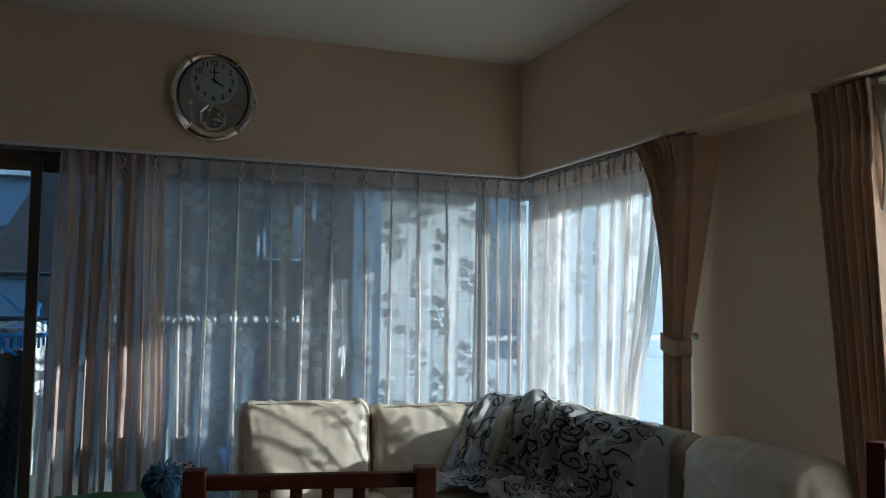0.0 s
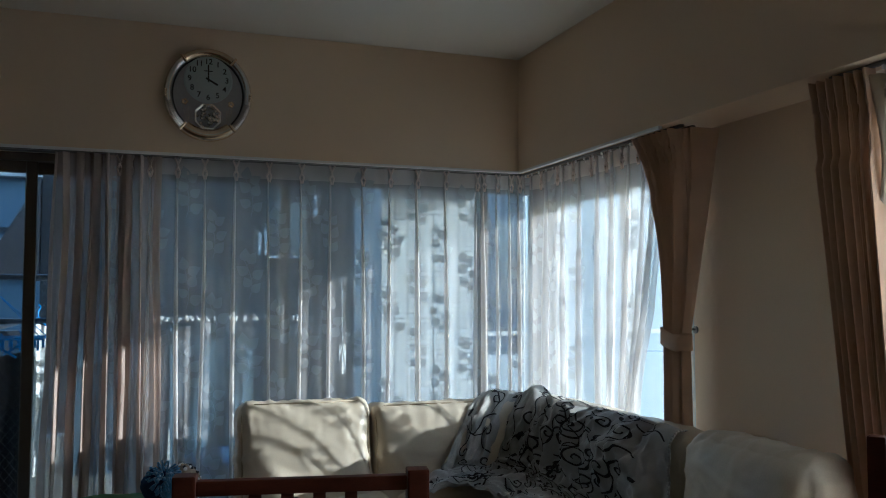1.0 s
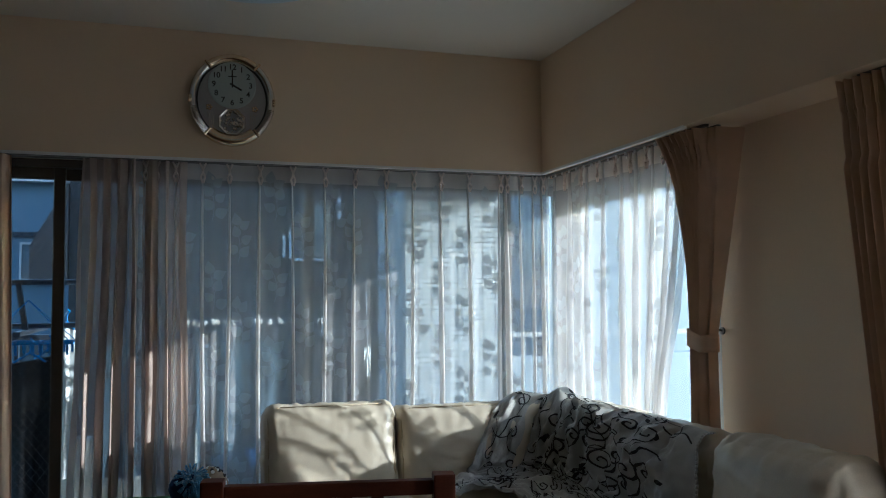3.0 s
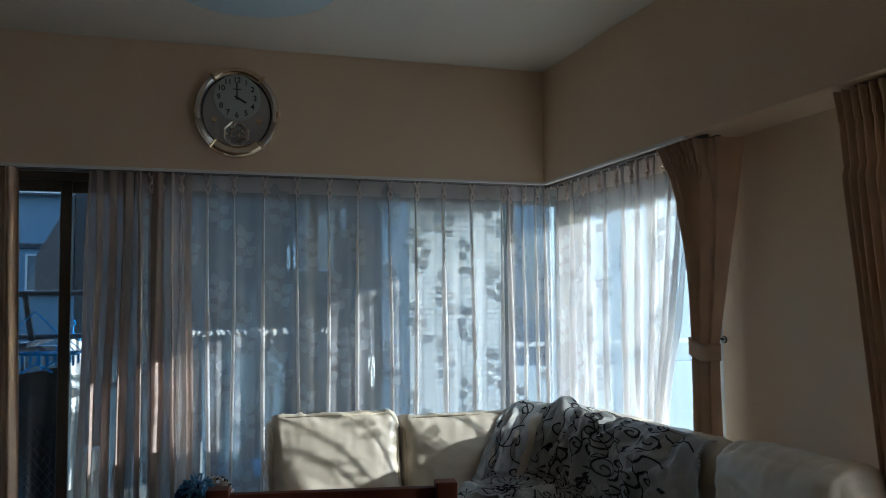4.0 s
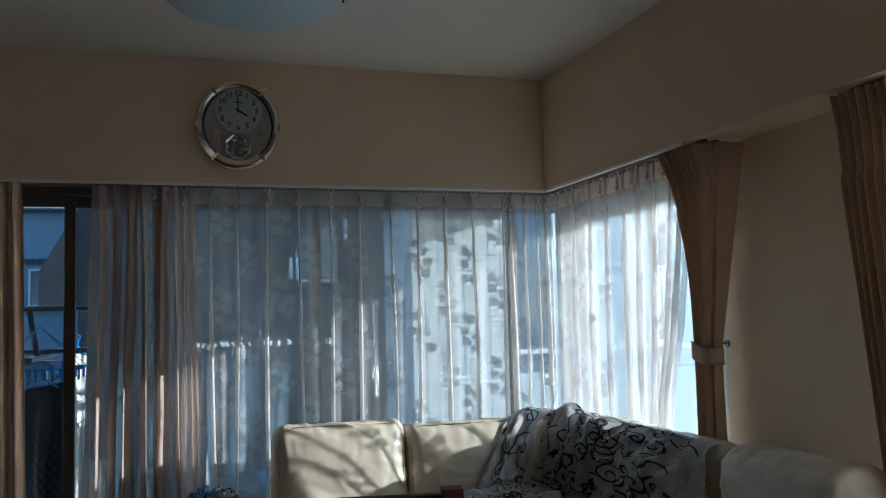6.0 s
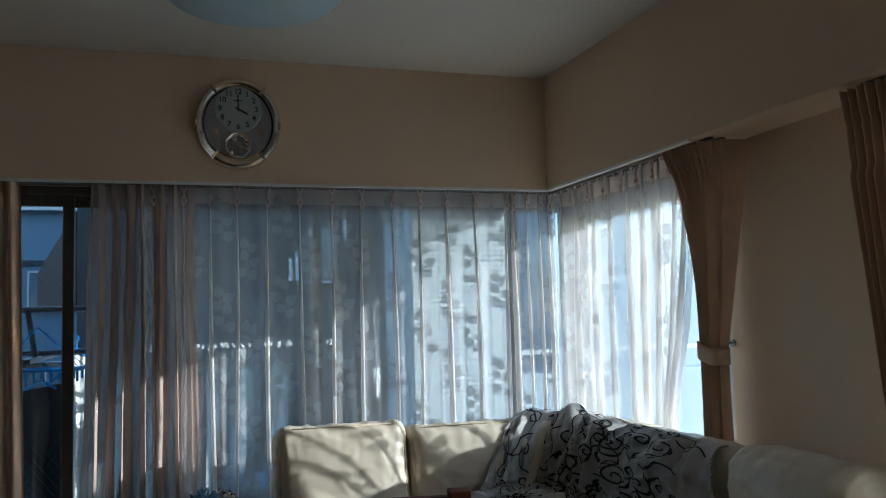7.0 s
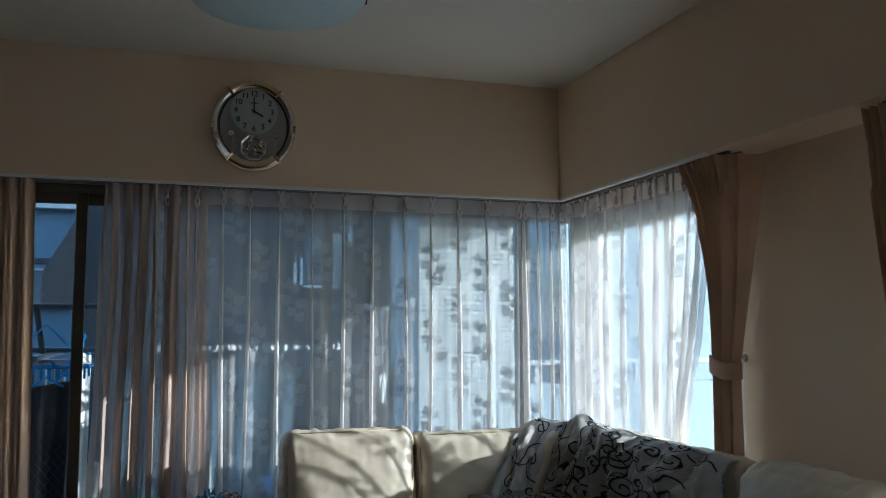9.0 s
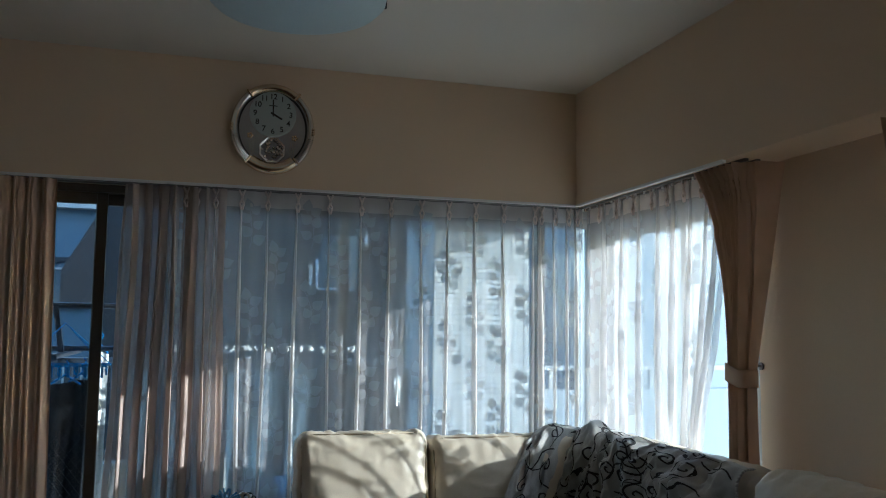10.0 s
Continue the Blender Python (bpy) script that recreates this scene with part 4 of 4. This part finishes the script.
for k in range(46):
    a, b = rnd.uniform(0, 6.28), rnd.uniform(-0.3, 1.4)
    n_ = Vector((math.cos(a) * math.cos(b) * 0.95, math.sin(a) * math.cos(b) * 0.8, math.sin(b)))
    bm = bmesh.new()
    bmesh.ops.create_icosphere(bm, subdivisions=1, radius=rnd.uniform(0.005, 0.009), matrix=Matrix.Translation(n_ * 0.063 + Vector((0, 0, 0.062))))
    part("spot", bm, M_INK if k % 2 else M_CLOTHW, spot)

# ---- balcony ----
GZ = -6.0
setting("ground", boxed((-400, -400, GZ - 0.5), (400, 400, GZ)), M_GROUND, "grey asphalt ground far below the balcony", "ground")
setting("balcony_floor", boxed((-9, OUT, -0.25), (3.4, 1.95, -0.06)), M_CONC, "grey concrete balcony floor", "balcony")
setting("balcony_soffit", boxed((-9, OUT, 2.42), (1.88, 2.25, 2.62)), M_CONC, "grey concrete slab over the balcony", "balcony")
setting("upper_storeys", boxed((-14, -9, 2.75), (OUT, OUT, 11.0)), M_CONC, "plain concrete storeys above the room", "building")
setting("lower_storeys", boxed((-14, -9, GZ), (OUT, OUT, -0.25)), M_CONC, "plain concrete storeys below the room", "building")
par = setting("parapet", boxed((-9, 1.80, -0.06), (0.0, 1.95, 0.42), 0.01), M_CONC, "low concrete balcony parapet", "parapet")
setting("parapet_corner", boxed((0.95, 2.75, -0.3), (4.5, 2.93, 0.765), 0.012), M_BLUEGREY, "pale grey rendered parapet in sunlight", "parapet")
crail = thing("corner_rail", (0, 0, 0), "pale grey metal rail above the white parapet", "railing")
part("handrail", boxed((0.86, 2.81, 0.925), (4.5, 2.87, 0.965), 0.008), M_SASHL, crail)
for k in range(4):
    part("post", boxed((1.1 + 0.95 * k, 2.825, 0.766), (1.13 + 0.95 * k, 2.855, 0.925)), M_SASHL, crail)
rail = thing("balcony_rail", (0, 0, 0), "dark metal balcony handrail", "railing")
part("handrail", boxed((-9, 1.85, 1.02), (-0.45, 1.90, 1.06), 0.006), M_POLE, rail)
part("lower_rail", boxed((-9, 1.86, 0.46), (-0.45, 1.89, 0.49), 0.004), M_POLE, rail)
for k in range(0, 55):
    part("baluster", boxed((-7.0 + 0.118 * k, 1.866, 0.49), (-6.985 + 0.118 * k, 1.884, 1.02)), M_POLE, rail)

# laundry
for pz, py in ((1.365, 1.12), (1.13, 1.32)):
    pole = thing("laundry_pole", (0, 0, 0), "steel laundry pole across the balcony", "pole", "laundry poles")
    part("tube", rod(bmesh.new(), (-6, py, pz), (-0.55, py, pz), 0.015, 12), M_POLE, pole)
for bx in (-2.47, -1.3):
    br = thing("pole_bracket", (bx, 0, 0), "slanting metal arm that carries the laundry poles", "bracket", "pole brackets")
    part("arm", boxed((-0.018, 0.80, 1.09), (0.018, 1.85, 1.115), 0.004), M_POLE, br)
    part("upright", boxed((-0.014, 1.10, 0.0), (0.014, 1.13, 0.26), 0.004, m=Matrix.Translation((0, 0, 1.10)) @ Matrix.Rotation(radians(-9), 4, "Y")), M_POLE, br)


def garment(x, y, z, w, h, material, name, label, seed, fold=0.02, group="laundry", hang=True, wire=None):
    g = thing(name, (x, y, z), label, "laundry", group)

    def fn(u, v):
        s = 1 - 0.12 * v
        return Vector(((u - 0.5) * w * s, fold * math.sin(9 * u + seed + 2 * v) * (0.3 + v) + 0.01 * noise.noise((u * 4, v * 4, seed)), -h * v - 0.03 * abs(u - 0.5) * (1 - v)))
    part("fabric", sheet(fn, 30, 30), material, g, smooth=True)
    if hang:
        hg = bmesh.new()
        tube(hg, [(0, 0, 0.115), (0.014, 0, 0.10), (0, 0, 0.075), (0, 0, 0.035)], 0.004, 6)
        tube(hg, [(-w * 0.45, 0, -0.01), (0, 0, 0.04), (w * 0.45, 0, -0.01)], 0.006, 6)
        part("hanger", hg, wire or M_HANGER, g)
    return g


garment(-2.435, 1.02, 0.96, 0.17, 0.95, M_CLOTHD, "dark_trousers", "black trousers clipped to a blue hanger frame", 1)
garment(-2.545, 0.94, 0.93, 0.07, 0.95, M_DENIM, "jeans", "washed blue jeans hanging on the line", 2)
garment(-2.36, 1.12, 0.97, 0.15, 1.0, M_CLOTHD, "dark_shirt", "black shirt hanging from a blue hanger", 4)
tw = garment(-2.335, 1.76, 1.10, 0.095, 0.90, M_CLOTHW, "striped_towel", "white towel with thin grey stripes on the line", 6, 0.012)
part("cord", rod(bmesh.new(), (0, 0, 0.10), (0, -0.44, 0.03), 0.002, 6), M_POLE, tw)
for k in range(19):
    part("stripe", boxed((-0.038, -0.020, -0.06 - 0.04 * k), (0.038, -0.018, -0.0585 - 0.04 * k)), M_CONC, tw)
pinch = thing("clip_hanger", (-2.45, 1.05, 1.05), "blue plastic clip hanger with many pegs under the pole", "hanger")
fr = bmesh.new()
for dy in (-0.13, 0.0, 0.13):
    rod(fr, (-0.22, dy, 0), (0.22, dy, 0), 0.006, 8)
for dx in (-0.22, -0.08, 0.08, 0.22):
    rod(fr, (dx, -0.13, 0), (dx, 0.13, 0), 0.006, 8)
part("frame", fr, M_HANGER, pinch)
for dx in (-0.22, 0.22):
    part("cord", tube(bmesh.new(), [(dx, -0.13, 0), (0, 0, 0.22), (dx, 0.13, 0)], 0.0025, 5), M_HANGER, pinch)
for k in range(11):
    for dy in (-0.13, 0.13):
        part("peg", boxed((-0.205 + 0.04 * k, dy - 0.006, -0.06), (-0.193 + 0.04 * k, dy + 0.006, -0.006), 0.002), M_HANGER, pinch)
rnd = random.Random(11)
for k, (x, w, m, nm, lb) in enumerate(((-2.0, 0.3, M_DENIM, "blue_shirt", "faded blue shirt on a hanger"), (-1.72, 0.26, M_CLOTHD, "dark_shirt", "black shirt hanging from a blue hanger"),
                                     (-1.45, 0.3, M_DENIM, "blue_shirt", "faded blue shirt on a hanger"), (-1.2, 0.26, M_DENIM, "blue_shirt", "faded blue shirt on a hanger"),
                                     (-0.95, 0.3, M_CLOTHD, "dark_shirt", "black shirt hanging on the line"), (-0.62, 0.22, M_CLOTHD, "dark_shirt", "black shirt hanging from a blue hanger"))):
    garment(x, 1.32, 1.02, w, 0.75 + 0.1 * (k % 3), m, nm, lb, k + 10, wire=M_POLE)
cl = garment(-0.64, 1.08, 0.99, 0.04, 0.18, M_CLOTHW, "small_white_cloth", "small white cloth hanging from a cord outside", 5, 0.004, hang=False)
part("cord", rod(bmesh.new(), (0, 0, -0.01), (0, 0.04, 0.375), 0.002, 6), M_POLE, cl)
for k in range(30):
    x = -1.9 + 0.036 * k + rnd.uniform(-0.02, 0.02)
    peg = thing("clothes_peg", (x, 1.32, 1.13), "small white plastic clothes peg on the pole", "peg", "clothes pegs")
    part("body", boxed((-0.004, -0.02, -0.01 - rnd.uniform(0, 0.012)), (0.003 + rnd.uniform(0, 0.013), 0.02, 0.016 + rnd.uniform(0, 0.008)), 0.002, 1, Matrix.Rotation(rnd.uniform(-0.9, 0.9), 4, "Y")), M_CLOTHW, peg)
bucket = thing("plastic_tub", (-1.27, 0.72, -0.06), "blue plastic tub on the balcony floor", "tub")
part("tub", lathe(bmesh.new(), [(0.0, 0.0), (0.22, 0.0), (0.27, 0.50), (0.285, 0.51), (0.285, 0.48), (0.26, 0.47), (0.21, 0.03), (0.0, 0.02)], 32), M_BUCKET, bucket, smooth=True)

# ---- houses across ----
house = thing("dark_house", (0, 0, 0), "dark clad house with a dark sloping roof opposite the balcony", "house")
part("wall", boxed((-2.95, 8.0, GZ), (1.6, 14, 4.6)), M_DARKWALL, house)
bm = bmesh.new()
v = [bm.verts.new(p) for p in ((-2.96, 7.9, 2.75), (-3.40, 7.9, 1.95), (-3.40, 7.9, 1.52), (-2.96, 7.9, 1.52), (-2.96, 14, 2.75), (-3.40, 14, 1.95), (-3.40, 14, 1.52), (-2.96, 14, 1.52))]
for f in ((0, 1, 2, 3), (7, 6, 5, 4), (0, 4, 5, 1), (1, 5, 6, 2), (2, 6, 7, 3), (3, 7, 4, 0)):
    bm.faces.new([v[i] for i in f])
part("roof", bm, M_ROOF, house, "dark slate side roof")


def far_window(parent, x0, x1, z0, z1, y, cross=True):
    w = part("window", boxed((x0, y - 0.03, z0), (x1, y + 0.02, z1)), M_WINDARK, parent)
    fr = bmesh.new()
    t = 0.045
    for lo, hi in (((x0 - t, z0 - t), (x1 + t, z0)), ((x0 - t, z1), (x1 + t, z1 + t)), ((x0 - t, z0), (x0, z1)), ((x1, z0), (x1 + t, z1)), (((x0 + x1) / 2 - t / 2, z0), ((x0 + x1) / 2 + t / 2, z1))):
        box(fr, (lo[0], y - 0.08, lo[1]), (hi[0], y + 0.0, hi[1]))
    part("frame", fr, M_SASHL, w)
    part("sill", boxed((x0 - 0.1, y - 0.14, z0 - 0.10), (x1 + 0.1, y - 0.0, z0 - t - 0.003)), M_SASHL, w)


hw_ = part("window", boxed((-0.10, 7.96, 1.84), (0.42, 8.02, 2.55)), M_WINDARK, house)
part("frame", boxed((-0.16, 7.90, 1.82), (-0.125, 7.995, 2.20)), M_WHITE, hw_)
part("frame", boxed((-0.245, 7.92, 1.82), (-0.205, 7.995, 2.12)), M_TRIM, hw_)
part("sill", boxed((-0.12, 7.86, 1.78), (0.36, 7.995, 1.81)), M_WHITE, hw_)
part("downpipe", boxed((0.52, 7.90, 2.36), (0.56, 7.995, 2.66)), M_WHITE, house)
white = thing("white_house", (0, 0, 0), "pale rendered house with sliding windows behind the balcony, walls coloured as shaded", "house")
part("wall", boxed((-12, 18, GZ), (-1.2, 26, 4.0)), M_PALE_SHADED, white)
part("roof_edge", boxed((-12.2, 17.7, 4.0), (-1.0, 26, 4.25)), M_CONC, white)
part("string_course", boxed((-12, 17.93, 2.72), (-1.2, 17.997, 2.84)), M_DARKWALL, white)
for wx in (-9.3, -7.1, -4.95):
    far_window(white, wx, wx + 0.75, 1.75, 2.55, 18.0)
    far_window(white, wx, wx + 0.75, -0.6, 0.3, 18.0)
# Added tall block: keeps low sun off the far house, fills the corner view
tall = thing("tall_building", (0, 0, 0), "tall pale block with windows, added to keep sun off the far house", "building")
part("wall", boxed((8.0, 9.0, GZ), (16, 60, 11.0)), M_CREAM, tall)
part("roof_edge", boxed((7.8, 8.8, 11.0), (16.2, 60.2, 11.3)), M_CONC, tall)
for wy in (9.8, 13.0, 16.5, 20.0, 24.0, 28.0, 32.0):
    for wz in (-2.2, 0.6, 3.4):
        w = part("window", boxed((7.97, wy, wz), (8.02, wy + 1.5, wz + 1.2)), M_WINDARK, tall)
        part("sill", boxed((7.9, wy - 0.08, wz - 0.08), (7.998, wy + 1.58, wz - 0.003)), M_CONC, w)

# Added block whose sunlit south face gives the side window a bright backdrop
backdrop = thing("neighbour_house", (0, 0, 0), "plain blue-grey block added as a sunlit backdrop beyond the side window", "house")
part("wall", boxed((2.12, 4.5, GZ), (7.2, 8.5, 5.2)), M_BLUEGREY, backdrop)
part("roof_edge", boxed((2.02, 4.4, 5.2), (7.3, 8.6, 5.35)), M_CONC, backdrop)

# ---- the tiled pier outside ----
TX0, TX1, TY0, TY1, TZ = 0.012, 0.822, 2.6, 3.5, 0.30
pier = thing("tiled_pier", (0, 0, 0), "white tiled masonry pier in the sun outside the window", "pier")
part("core", boxed((TX0 + 0.004, TY0 + 0.004, GZ), (TX1 - 0.004, TY1, 3.4)), M_GROUT, pier, "dark grout behind the tiles")
PW, PH, gap = 0.1085, 0.0415, 0.0042
tile_mesh = part("tile", boxed((0, -0.001, 0), (PW - gap, 0.010, PH - gap), 0.0016, 1), M_TILE, pier)
tile_mesh.matrix_basis = pose(TX0 + 0.003, TY0, TZ)
for r in range(42):
    for c in range(7):
        if r or c:
            o = new("tile", tile_mesh.data)
            o.parent = pier
            o.matrix_basis = pose(TX0 + 0.003 + c * PW, TY0, TZ + r * PH)
rest = bmesh.new()
for r in range(44):
    z = TZ + r * PH
    box(rest, (TX0 + 0.003 + 7 * PW, TY0 - 0.001, z), (TX1 - 0.004, TY0 + 0.010, z + PH - gap))
    for c in range(8):
        box(rest, (TX0 - 0.001, TY0 + 0.012 + c * PW, z), (TX0 + 0.010, TY0 + 0.012 + (c + 1) * PW - gap, z + PH - gap))
tagged(part("side_tiles", rest, M_TILE, pier), kind="stuff")
